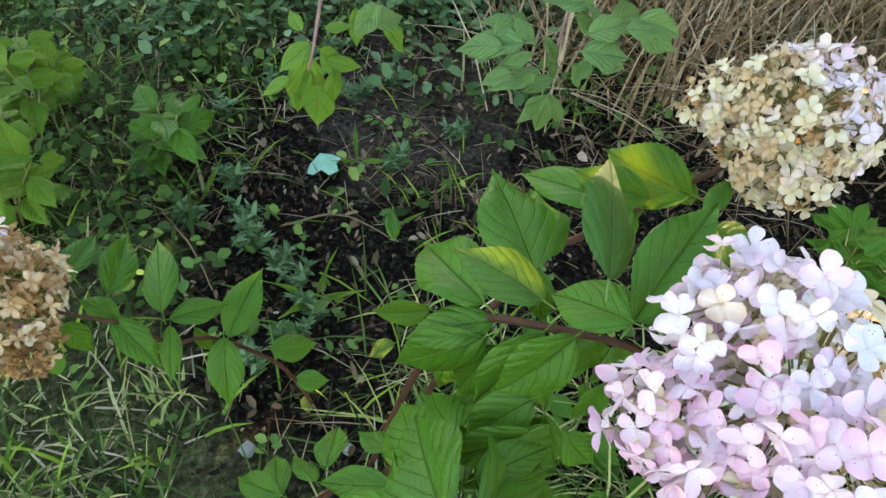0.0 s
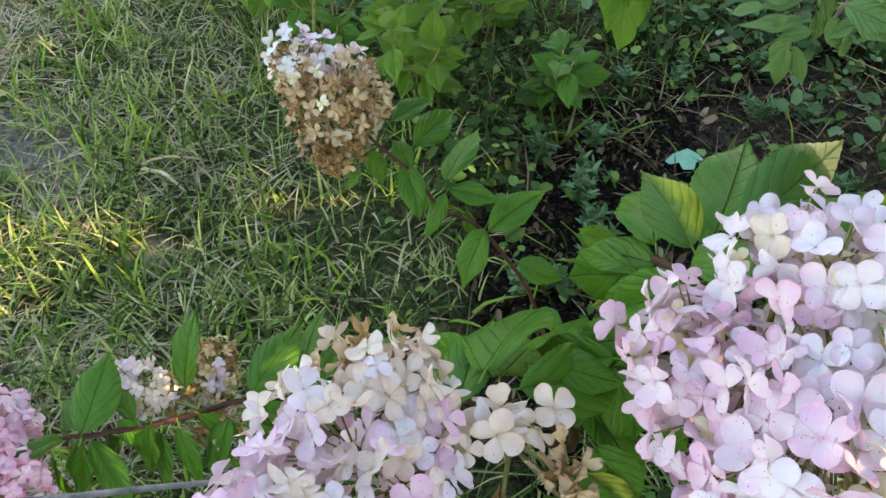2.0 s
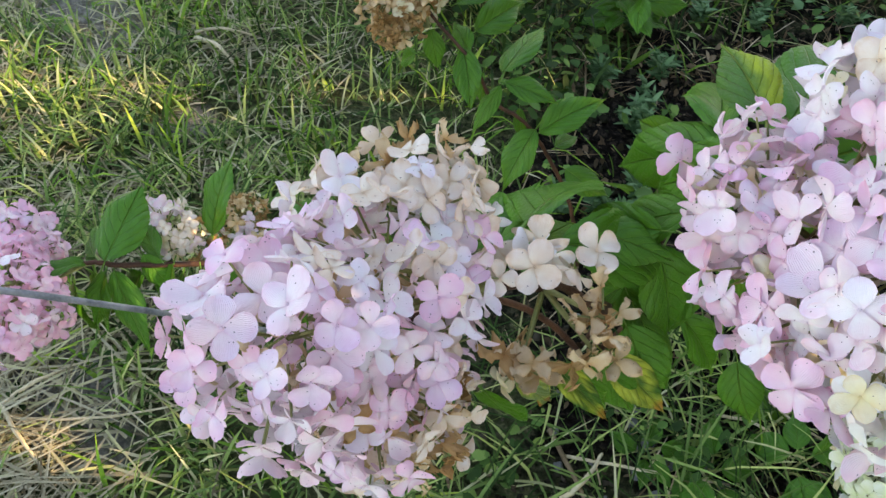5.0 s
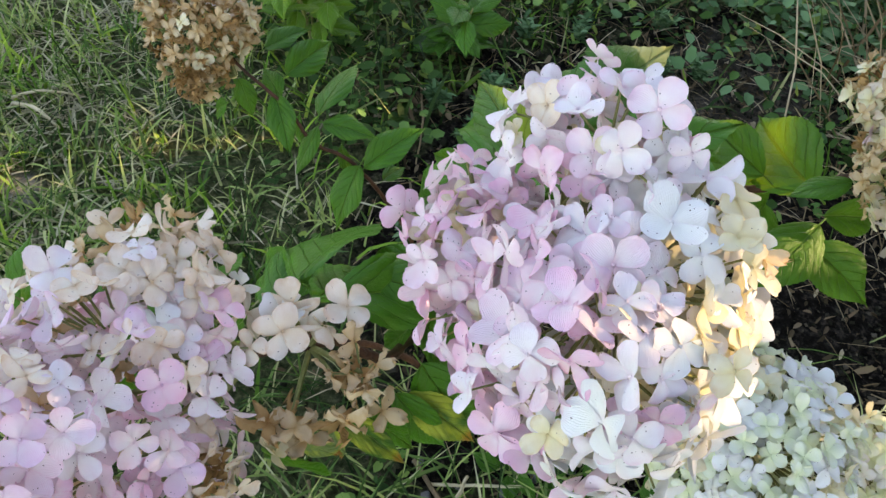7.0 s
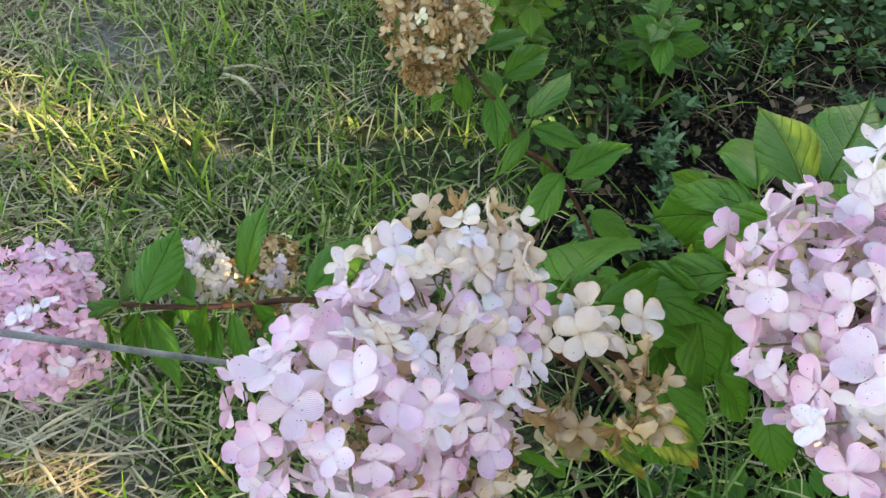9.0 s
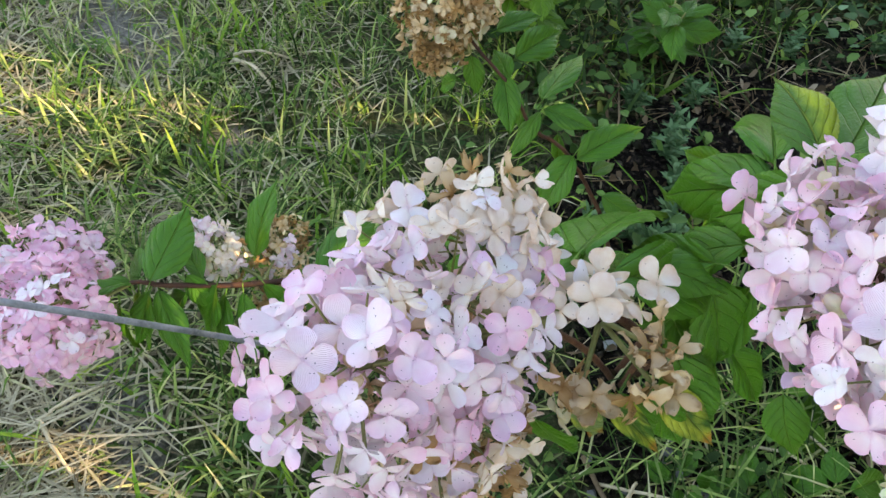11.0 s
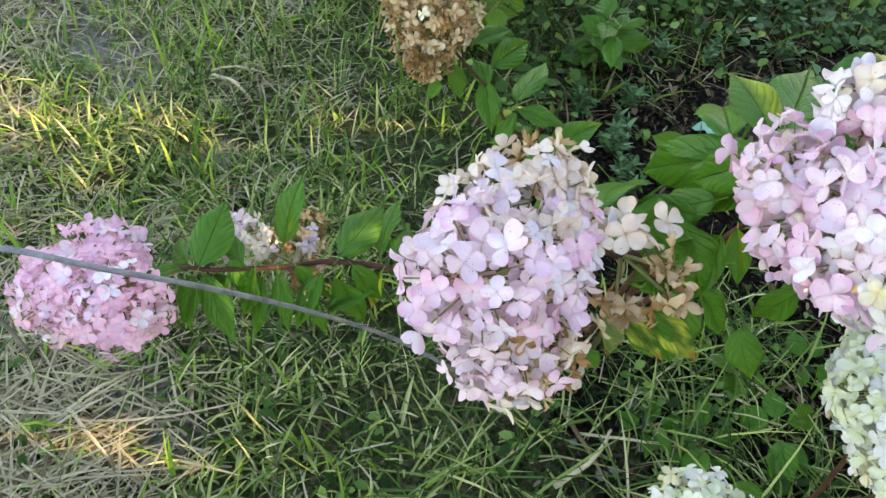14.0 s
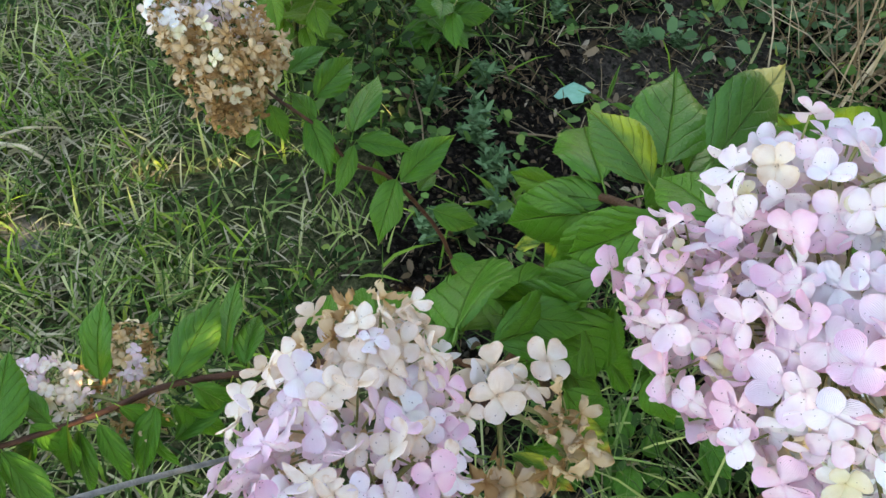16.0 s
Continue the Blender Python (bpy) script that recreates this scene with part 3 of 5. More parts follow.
def hay(x, y):
    """Where dry clippings lie: a heap near the front, and the trodden strip of the lawn."""
    near = math.exp(-((x + 0.36) ** 2 + (y + 0.22) ** 2) / 0.03)
    strip = min(1.0, max(0.0, (-0.75 - 0.9 * x - y) * 3.0)) * (0.4 + 0.6 * clumpy(x, y, 3.0, 91.0))
    return min(1.0, near + 0.8 * strip)


def weedy(x, y):
    """The rough strip behind the lawn where weeds have taken over, 1 inside."""
    return min(1.0, max(0.0, (y + 0.35 * x - 0.50 + 0.10 * noise.noise(Vector((x * 5, y * 5, 2)))) * 6)) * min(1.0, max(0.0, (-x - 0.25) * 6))


stuff("lawn_grass", blades("lawn_grass", spots_in(-2.1, 1.2, -0.9, 2.2, 110000, 11, lambda x, y: (1 - 0.85 * hay(x, y)) * (1 - 0.8 * bare(x, y)) * (1 - 0.8 * weedy(x, y)) * lawn_share(x, y) * max(0.14, clumpy(x, y, 11.0) ** 1.8 * clumpy(x, y, 2.5, 55.0) * 1.8)), (0.028, 0.100), (0.0023, 0.0062), (5, 62), grass_green, 12, 0.45),
      "short green lawn grass with fresh and yellowed blades", "grass")
stuff("dry_grass", blades("dry_grass", spots_in(-2.1, 1.2, -0.9, 2.2, 110000, 13, lambda x, y: (1 - 0.7 * weedy(x, y)) * (1 - 0.75 * bare(x, y)) * lawn_share(x, y) * min(1.0, (0.15 + 0.9 * clumpy(x, y, 5.0, 9.0) ** 1.5) * min(1.0, max(0.08, (-x - 0.12) * 2.2)) * (1 - 0.78 * damp(x, y)) + hay(x, y))), (0.020, 0.085), (0.0016, 0.0048), (62, 89), grass_dry, 14, 0.2, 0.016),
      "matted dry grey-beige clippings lying in the lawn", "dry grass")
stuff("hay", blades("hay", spots_in(-1.9, 0.02, -0.6, 0.5, 26000, 25, lambda x, y: hay(x, y) * (1 - 0.8 * bare(x, y))), (0.05, 0.17), (0.0018, 0.0042), (72, 89), grass_dry, 26, 0.2, 0.030),
      "loose pale hay stalks lying on the lawn", "hay")
stuff("long_grass", blades("long_grass", spots_in(-2.1, 1.2, -0.9, 2.2, 24000, 15, lambda x, y: (1 - 0.6 * hay(x, y)) * lawn_share(x, y) * (clumpy(x, y, 6.0, 4.0) ** 2.2)), (0.04, 0.115), (0.0032, 0.0075), (5, 55), grass_fresh, 16, 0.6),
      "longer tufts of fresh grass standing above the lawn", "grass")
def around(x, y):
    """Thinning turf beyond the part that is close by."""
    if -2.05 < x < 1.15 and -0.85 < y < 2.15:
        return 0.0
    return max(0.0, 1 - math.hypot(x + 0.4, y - 0.6) / 4.5)


stuff("far_grass", blades("far_grass", spots_in(-4.9, 4.1, -3.9, 5.1, 60000, 27, around), (0.05, 0.16), (0.006, 0.014), (10, 70), grass_green, 28, 0.6),
      "coarser garden grass round the lawn", "grass")
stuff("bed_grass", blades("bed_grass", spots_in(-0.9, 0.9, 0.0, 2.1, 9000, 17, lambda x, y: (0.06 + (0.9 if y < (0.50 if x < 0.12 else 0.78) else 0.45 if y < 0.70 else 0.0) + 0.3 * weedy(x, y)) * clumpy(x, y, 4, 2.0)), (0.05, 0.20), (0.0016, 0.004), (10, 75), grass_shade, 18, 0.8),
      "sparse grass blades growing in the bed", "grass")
stuff("bed_straw", blades("bed_straw", spots_in(-1.5, 0.9, 0.4, 2.1, 9000, 19, lambda x, y: (0.30 if y < 1.1 else 0.8) * clumpy(x, y, 4, 12.0) * max(in_bed(x, y), weedy(x, y))), (0.025, 0.13), (0.001, 0.0026), (65, 89), straw_brown, 20, 0.5, 0.02),
      "brown straw and dead stalks lying on the bed", "dry grass")


def bits(name, spots, sizes, mat, seed, aspect=0.6, tilt=0.6, rise=(0.0, 0.012), fold=0.3):
    """Small cupped six-sided leaf pieces scattered as one mesh."""
    g = np.random.default_rng(seed)
    n = len(spots)
    S, az = g.uniform(*sizes, n), g.uniform(0, 2 * np.pi, n)
    tx, ty = g.normal(0, tilt, n), g.normal(0, tilt, n)
    z0 = np.array([hills(x, y) for x, y in spots]) + g.uniform(*rise, n)
    outline = np.array([(-0.5, 0, 0), (-0.2, aspect / 2, fold * 0.4), (0.22, aspect / 2.2, fold * 0.4), (0.55, 0, -0.05), (0.22, -aspect / 2.2, fold * 0.4), (-0.2, -aspect / 2, fold * 0.4), (0.02, 0, 0)])
    P = outline[None] * S[:, None, None]
    c, s = np.cos(az)[:, None], np.sin(az)[:, None]
    X, Y, Z = P[..., 0] * c - P[..., 1] * s, P[..., 0] * s + P[..., 1] * c, P[..., 2]
    Z = Z + X * np.tan(np.clip(tx, -1.2, 1.2))[:, None] * 0.7 + Y * np.tan(np.clip(ty, -1.2, 1.2))[:, None] * 0.7
    Z = np.maximum(Z, -0.004) + z0[:, None]
    V = np.stack([X + spots[:, :1], Y + spots[:, 1:], Z], 2).reshape(-1, 3)
    tri = np.array([[6, i, (i + 1) % 6] for i in range(6)])
    F = (np.arange(n)[:, None, None] * 7 + tri[None]).reshape(-1, 3)
    return sheet(name, V, F, mat)


stuff("leaf_litter", bits("leaf_litter", spots_in(-1.5, 1.0, 0.3, 2.1, 15000, 21, lambda x, y: max(in_bed(x, y) * clumpy(x, y, 5.0, 77.0), 0.5 * weedy(x, y))), (0.004, 0.017), litter_brown, 22, 0.42, 0.9),
      "dry brown leaf litter and bark crumbs on the soil", "leaf litter")
stuff("bark_chips", bits("bark_chips", spots_in(-0.9, 0.9, 0.5, 1.75, 4800, 71, lambda x, y: in_bed(x, y) * clumpy(x, y, 7.0, 33.0) ** 2 * (0.35 + 0.65 * min(1.0, max(0.0, (y - 0.6) * 2)))), (0.010, 0.030), litter_pale, 72, 0.40, 0.8, (0.0, 0.010), 0.45),
      "curled pale brown leaf scraps and bark chips on the soil", "leaf litter")


def crumbs(name, spots, sizes, mat, seed):
    """Angular little lumps, half sunk, as one mesh."""
    g = np.random.default_rng(seed)
    n = len(spots)
    z0 = np.array([hills(x, y) for x, y in spots])
    corner = np.array([(1, 0, 0), (0, 1, 0), (-1, 0, 0), (0, -1, 0), (0, 0, 1), (0, 0, -1)])
    P = corner[None] * g.uniform(0.5, 1.2, (n, 6, 1)) + g.normal(0, 0.25, (n, 6, 3))
    P = P * (g.uniform(sizes[0], sizes[1], n) * g.uniform(0.4, 1, n) * 0.5)[:, None, None]
    P[..., 2] *= 0.7
    P += np.concatenate([spots, (z0 + 0.002)[:, None]], 1)[:, None, :]
    tri = np.array([(0, 1, 4), (1, 2, 4), (2, 3, 4), (3, 0, 4), (1, 0, 5), (2, 1, 5), (3, 2, 5), (0, 3, 5)])
    F = (np.arange(n)[:, None, None] * 6 + tri[None]).reshape(-1, 3)
    return sheet(name, P.reshape(-1, 3), F, mat)


stuff("soil_clods", crumbs("soil_clods", spots_in(-0.6, 1.1, 0.25, 1.8, 24000, 23, lambda x, y: in_bed(x, y) * clumpy(x, y, 6.0, 41.0) ** 1.5), (0.004, 0.022), clod_soil, 24),
      "dark crumbs of moist soil", "soil")


# ---- the hydrangea ----
shrub = tagged(new("hydrangea_shrub"), "panicle hydrangea with pink, cream and browning flower heads", "shrub")
shrub.location = (0, 0, 0)
ROOT = (0.04, 0.54, 0.0)
leaf_count = [0]


def shrub_leaf(base, tip, width, mat, roll=None):
    """A leaf from its joint to its tip, in metres; it turns its face mostly to the sky."""
    leaf_count[0] += 1
    k = leaf_count[0]
    rnd = random.Random(k)
    roll = rnd.uniform(-0.3, 0.3) if roll is None else roll
    lean = (0.1 + rnd.uniform(-0.3, 0.3), -0.65 + rnd.uniform(-0.3, 0.3), 1)
    if mat is leaf_bright:
        lean = (0.1 + rnd.uniform(-0.15, 0.15), -0.9, 1)
    b, t = Vector(base), Vector(tip)
    part("leaf", leaf_of(mat, k % 7), shrub, leaf_pose(b, t + (t - b) * 0.03, width * 0.86, roll, lean))


def stem(points, thick, thin, seed):
    n = len(points)
    radii = [thick + (thin - thick) * i / (n - 1) for i in range(n)]
    part("stem", tube_mesh("stem", points, radii, bark, 7, 0.0006, seed), shrub)


stem([(-0.072, 0.638, -0.01), (-0.082, 0.626, 0.065), (-0.109, 0.608, 0.165), (-0.146, 0.589, 0.23), (-0.182, 0.567, 0.28), (-0.216, 0.536, 0.31), (-0.253, 0.528, 0.35), (-0.31, 0.508, 0.388), (-0.35, 0.508, 0.408)], 0.0034, 0.0020, 1)
stem([ROOT, (0.0, 0.46, 0.14), (-0.06, 0.34, 0.25), (-0.13, 0.246, 0.28), (-0.176, 0.185, 0.295), (-0.198, 0.124, 0.31), (-0.23, 0.05, 0.33), (-0.25, 0.021, 0.335), (-0.30, -0.05, 0.31)], 0.005, 0.0022, 2)
stem([(0.05, 0.54, 0.0), (0.09, 0.47, 0.25), (0.14, 0.34, 0.48), (0.175, 0.27, 0.58), (0.16, 0.24, 0.62), (0.156, 0.223, 0.63), (0.143, 0.193, 0.64), (0.13, 0.13, 0.64)], 0.005, 0.002, 3)
stem([(0.03, 0.55, 0.0), (0.07, 0.53, 0.30), (0.105, 0.485, 0.50), (0.122, 0.438, 0.59), (0.172, 0.402, 0.64), (0.225, 0.372, 0.67), (0.245, 0.31, 0.71)], 0.005, 0.0026, 4)
stem([(0.05, 0.56, 0.0), (0.11, 0.57, 0.28), (0.179, 0.577, 0.50), (0.225, 0.595, 0.535), (0.296, 0.628, 0.575), (0.335, 0.622, 0.63), (0.355, 0.62, 0.68)], 0.005, 0.0026, 5)
stem([(0.43, 0.56, 0.0), (0.42, 0.53, 0.16), (0.40, 0.50, 0.32), (0.39, 0.46, 0.46)], 0.0040, 0.0025, 6)
stem([(0.44, 0.57, 0.0), (0.48, 0.58, 0.20), (0.51, 0.58, 0.40)], 0.0040, 0.0025, 8)
stem([(0.40, 0.40, 0.0), (0.38, 0.36, 0.12), (0.36, 0.31, 0.24), (0.335, 0.275, 0.34)], 0.0040, 0.0025, 7)

# brown branch
shrub_leaf((-0.336, 0.565, 0.37), (-0.318, 0.623, 0.39), 0.62, leaf_green)
shrub_leaf((-0.284, 0.556, 0.365), (-0.276, 0.634, 0.39), 0.6, leaf_green)
shrub_leaf((-0.228, 0.56, 0.335), (-0.278, 0.659, 0.36), 0.48, leaf_green)
shrub_leaf((-0.261, 0.529, 0.36), (-0.312, 0.538, 0.37), 0.6, leaf_green)
shrub_leaf((-0.271, 0.527, 0.36), (-0.209, 0.489, 0.33), 0.52, leaf_green)
shrub_leaf((-0.216, 0.547, 0.33), (-0.207, 0.491, 0.29), 0.45, leaf_green)
shrub_leaf((-0.221, 0.559, 0.325), (-0.159, 0.593, 0.33), 0.52, leaf_green)
shrub_leaf((-0.161, 0.575, 0.275), (-0.135, 0.656, 0.32), 0.55, leaf_green)
shrub_leaf((-0.165, 0.571, 0.28), (-0.149, 0.498, 0.23), 0.58, leaf_green)
shrub_leaf((-0.114, 0.587, 0.24), (-0.052, 0.614, 0.23), 0.62, leaf_green)
shrub_leaf((-0.093, 0.619, 0.11), (-0.044, 0.626, 0.11), 0.72, leaf_green)
shrub_leaf((-0.144, 0.594, 0.25), (-0.144, 0.639, 0.25), 0.6, leaf_green)
shrub_leaf((-0.314, 0.506, 0.37), (-0.283, 0.497, 0.33), 0.62, leaf_green)
shrub_leaf((-0.306, 0.478, 0.35), (-0.345, 0.472, 0.31), 0.55, leaf_green)
shrub_leaf((-0.248, 0.544, 0.33), (-0.233, 0.526, 0.29), 0.5, leaf_green)
shrub_leaf((-0.2, 0.572, 0.29), (-0.177, 0.56, 0.25), 0.45, leaf_green)
shrub_leaf((-0.321, 0.516, 0.39), (-0.35, 0.547, 0.41), 0.5, leaf_green)
# left branch
shrub_leaf((-0.217, 0.083, 0.33), (-0.276, 0.082, 0.335), 0.5, leaf_green)
shrub_leaf((-0.207, 0.092, 0.325), (-0.199, 0.054, 0.255), 0.45, leaf_green)
shrub_leaf((-0.187, 0.136, 0.315), (-0.144, 0.159, 0.255), 0.42, leaf_green)
shrub_leaf((-0.154, 0.199, 0.3), (-0.109, 0.221, 0.245), 0.45, leaf_green)
shrub_leaf((-0.25, 0, 0.315), (-0.235, -0.015, 0.245), 0.5, leaf_green)
shrub_leaf((-0.223, 0.062, 0.315), (-0.247, 0.025, 0.245), 0.5, leaf_green)
shrub_leaf((-0.253, 0.03, 0.335), (-0.326, 0.026, 0.305), 0.5, leaf_green)
shrub_leaf((-0.234, 0.035, 0.345), (-0.284, 0.104, 0.375), 0.62, leaf_green)
shrub_leaf((-0.225, 0.145, 0.315), (-0.25, 0.187, 0.395), 0.5, leaf_green)
shrub_leaf((-0.172, 0.193, 0.305), (-0.207, 0.297, 0.315), 0.5, leaf_green)
shrub_leaf((-0.157, 0.248, 0.285), (-0.234, 0.327, 0.285), 0.4, leaf_green)
shrub_leaf((-0.135, 0.254, 0.285), (-0.179, 0.319, 0.275), 0.5, leaf_green)
shrub_leaf((-0.239, 0.212, 0.285), (-0.288, 0.258, 0.265), 0.5, leaf_green)
shrub_leaf((-0.228, 0.071, 0.335), (-0.19, 0.079, 0.295), 0.55, leaf_green)
shrub_leaf((-0.234, 0.039, 0.325), (-0.159, 0.025, 0.275), 0.5, leaf_green)
shrub_leaf((-0.246, 0.032, 0.315), (-0.227, -0.011, 0.265), 0.5, leaf_green)
shrub_leaf((-0.189, 0.112, 0.315), (-0.143, 0.086, 0.255), 0.4, leaf_green)
shrub_leaf((-0.165, 0.159, 0.305), (-0.149, 0.096, 0.245), 0.4, leaf_green)
shrub_leaf((-0.15, 0.155, 0.245), (-0.128, 0.23, 0.275), 0.4, leaf_green)
shrub_leaf((-0.251, 0.02, 0.335), (-0.256, -0.035, 0.365), 0.45, leaf_green)
shrub_leaf((-0.132, 0.228, 0.285), (-0.142, 0.199, 0.205), 0.4, leaf_yellowing)
# left lower
shrub_leaf((-0.258, 0.022, 0.305), (-0.232, -0.001, 0.235), 0.5, leaf_green)
shrub_leaf((-0.16, 0.177, 0.285), (-0.116, 0.189, 0.205), 0.5, leaf_green)
shrub_leaf((-0.205, 0.097, 0.305), (-0.179, 0.052, 0.235), 0.45, leaf_green)
shrub_leaf((-0.176, 0.145, 0.295), (-0.125, 0.126, 0.215), 0.45, leaf_green)
# middle branch
shrub_leaf((0.182, 0.286, 0.515), (0.241, 0.304, 0.488), 0.52, leaf_yellowing)
shrub_leaf((0.176, 0.226, 0.562), (0.229, 0.236, 0.550), 0.40, leaf_yellowing)
shrub_leaf((0.180, 0.190, 0.598), (0.206, 0.203, 0.560), 0.42, leaf_pale)
shrub_leaf((0.165, 0.178, 0.560), (0.181, 0.210, 0.480), 0.50, leaf_green)
shrub_leaf((0.100, 0.236, 0.585), (0.060, 0.312, 0.590), 0.56, leaf_green)
shrub_leaf((0.122, 0.292, 0.602), (0.180, 0.324, 0.606), 0.55, leaf_green)
# middle upper
shrub_leaf((0.103, 0.259, 0.61), (0.061, 0.363, 0.57), 0.62, leaf_green)
shrub_leaf((0.094, 0.265, 0.59), (0.004, 0.279, 0.51), 0.42, leaf_green)
shrub_leaf((0.13, 0.266, 0.61), (0.181, 0.359, 0.58), 0.55, leaf_green)
shrub_leaf((0.118, 0.302, 0.56), (0.066, 0.414, 0.495), 0.42, leaf_green)
shrub_leaf((0.139, 0.348, 0.51), (0.191, 0.346, 0.46), 0.5, leaf_green)
shrub_leaf((-0.025, 0.274, 0.46), (-0.081, 0.319, 0.41), 0.5, leaf_green)
shrub_leaf((0.038, 0.25, 0.51), (-0.039, 0.243, 0.43), 0.45, leaf_green)
# big branch
shrub_leaf((0.130, 0.431, 0.598), (0.051, 0.426, 0.564), 0.5, leaf_green)
shrub_leaf((0.078, 0.48, 0.532), (0.022, 0.477, 0.512), 0.52, leaf_bright)
shrub_leaf((0.119, 0.442, 0.607), (0.05, 0.54, 0.582), 0.58, leaf_green)
shrub_leaf((0.158, 0.410, 0.662), (0.085, 0.443, 0.677), 0.56, leaf_half_yellow)
shrub_leaf((0.156, 0.458, 0.636), (0.114, 0.572, 0.638), 0.62, leaf_green)
shrub_leaf((0.169, 0.501, 0.597), (0.167, 0.636, 0.572), 0.5, leaf_green)
shrub_leaf((0.190, 0.392, 0.720), (0.204, 0.508, 0.740), 0.48, leaf_dry_tip, 0.05)
shrub_leaf((0.211, 0.373, 0.702), (0.154, 0.415, 0.677), 0.66, leaf_green)
shrub_leaf((0.179, 0.376, 0.672), (0.129, 0.349, 0.612), 0.6, leaf_green)
shrub_leaf((0.161, 0.395, 0.642), (0.112, 0.358, 0.562), 0.46, leaf_green)
shrub_leaf((0.124, 0.418, 0.592), (0.046, 0.405, 0.512), 0.5, leaf_green)
shrub_leaf((0.231, 0.378, 0.692), (0.223, 0.452, 0.652), 0.6, leaf_green)
shrub_leaf((0.2, 0.389, 0.652), (0.198, 0.391, 0.572), 0.5, leaf_green)
shrub_leaf((0.101, 0.455, 0.512), (0.094, 0.436, 0.452), 0.55, leaf_green)
shrub_leaf((0.136, 0.423, 0.572), (0.103, 0.408, 0.492), 0.45, leaf_green)
shrub_leaf((0.219, 0.4, 0.632), (0.234, 0.408, 0.552), 0.55, leaf_green)
# right branch
shrub_leaf((0.314, 0.610, 0.598), (0.225, 0.655, 0.600), 0.74, leaf_bright)
shrub_leaf((0.268, 0.672, 0.555), (0.322, 0.684, 0.545), 0.55, leaf_green)
shrub_leaf((0.333, 0.590, 0.640), (0.306, 0.545, 0.640), 0.45, leaf_green)
shrub_leaf((0.212, 0.375, 0.700), (0.271, 0.456, 0.748), 0.55, leaf_green)
shrub_leaf((0.332, 0.600, 0.580), (0.326, 0.512, 0.585), 0.60, leaf_bright)
shrub_leaf((0.252, 0.652, 0.56), (0.211, 0.674, 0.51), 0.5, leaf_green)
shrub_leaf((0.329, 0.671, 0.53), (0.377, 0.735, 0.51), 0.5, leaf_bright)
# right lower
shrub_leaf((0.275, 0.604, 0.590), (0.198, 0.626, 0.592), 0.62, leaf_bright)
shrub_leaf((0.277, 0.634, 0.56), (0.256, 0.626, 0.49), 0.55, leaf_green)
shrub_leaf((0.286, 0.605, 0.58), (0.309, 0.654, 0.59), 0.35, leaf_green)
shrub_leaf((0.335, 0.582, 0.572), (0.398, 0.578, 0.560), 0.80, leaf_bright)
shrub_leaf((0.278, 0.664, 0.51), (0.31, 0.661, 0.43), 0.45, leaf_green)
shrub_leaf((0.26, 0.649, 0.53), (0.152, 0.729, 0.495), 0.42, leaf_green)
shrub_leaf((0.228, 0.507, 0.63), (0.216, 0.616, 0.61), 0.45, leaf_green)
# bush low
shrub_leaf((0.045, 0.579, 0.308), (0.01, 0.57, 0.288), 0.65, leaf_yellowing)
shrub_leaf((0.085, 0.349, 0.478), (0.049, 0.431, 0.458), 0.78, leaf_green)
shrub_leaf((0.096, 0.287, 0.558), (0.081, 0.345, 0.528), 0.85, leaf_green)
shrub_leaf((0.187, 0.397, 0.508), (0.127, 0.337, 0.458), 0.62, leaf_green)
shrub_leaf((0.066, 0.33, 0.478), (-0.005, 0.332, 0.448), 0.5, leaf_green)
shrub_leaf((-0.007, 0.41, 0.308), (-0.009, 0.48, 0.288), 0.58, leaf_green)
shrub_leaf((-0.049, 0.371, 0.308), (-0.07, 0.434, 0.288), 0.55, leaf_green)
shrub_leaf((-0.046, 0.366, 0.328), (-0.109, 0.39, 0.308), 0.5, leaf_green)
shrub_leaf((0.232, 0.437, 0.408), (0.279, 0.419, 0.368), 0.7, leaf_green)
shrub_leaf((0.059, 0.385, 0.428), (0.024, 0.411, 0.408), 0.65, leaf_green)
shrub_leaf((0.252, 0.453, 0.488), (0.235, 0.433, 0.428), 0.6, leaf_green)
shrub_leaf((0.154, 0.341, 0.508), (0.196, 0.337, 0.478), 0.6, leaf_green)
shrub_leaf((0.014, 0.891, 0.128), (0, 0.945, 0.148), 0.5, leaf_green)
shrub_leaf((0.11, 0.391, 0.448), (0.073, 0.456, 0.428), 0.52, leaf_green)
shrub_leaf((0.122, 0.418, 0.428), (0.097, 0.49, 0.388), 0.5, leaf_green)
shrub_leaf((0.254, 0.527, 0.448), (0.23, 0.491, 0.408), 0.5, leaf_green)
shrub_leaf((0.143, 0.462, 0.428), (0.098, 0.418, 0.388), 0.5, leaf_green)
shrub_leaf((0.169, 0.451, 0.508), (0.206, 0.423, 0.468), 0.5, leaf_green)
shrub_leaf((-0.013, 0.385, 0.328), (-0.047, 0.427, 0.308), 0.5, leaf_green)
shrub_leaf((0.131, 0.303, 0.558), (0.109, 0.349, 0.528), 0.6, leaf_green)
# middle dark
shrub_leaf((0.16, 0.331, 0.608), (0.097, 0.314, 0.568), 0.5, leaf_green)
shrub_leaf((0.157, 0.342, 0.578), (0.212, 0.341, 0.508), 0.6, leaf_green)
shrub_leaf((0.169, 0.336, 0.508), (0.236, 0.349, 0.448), 0.5, leaf_green)
shrub_leaf((0.18, 0.302, 0.538), (0.23, 0.311, 0.478), 0.62, leaf_green)
shrub_leaf((0.178, 0.243, 0.548), (0.217, 0.261, 0.498), 0.42, leaf_green)
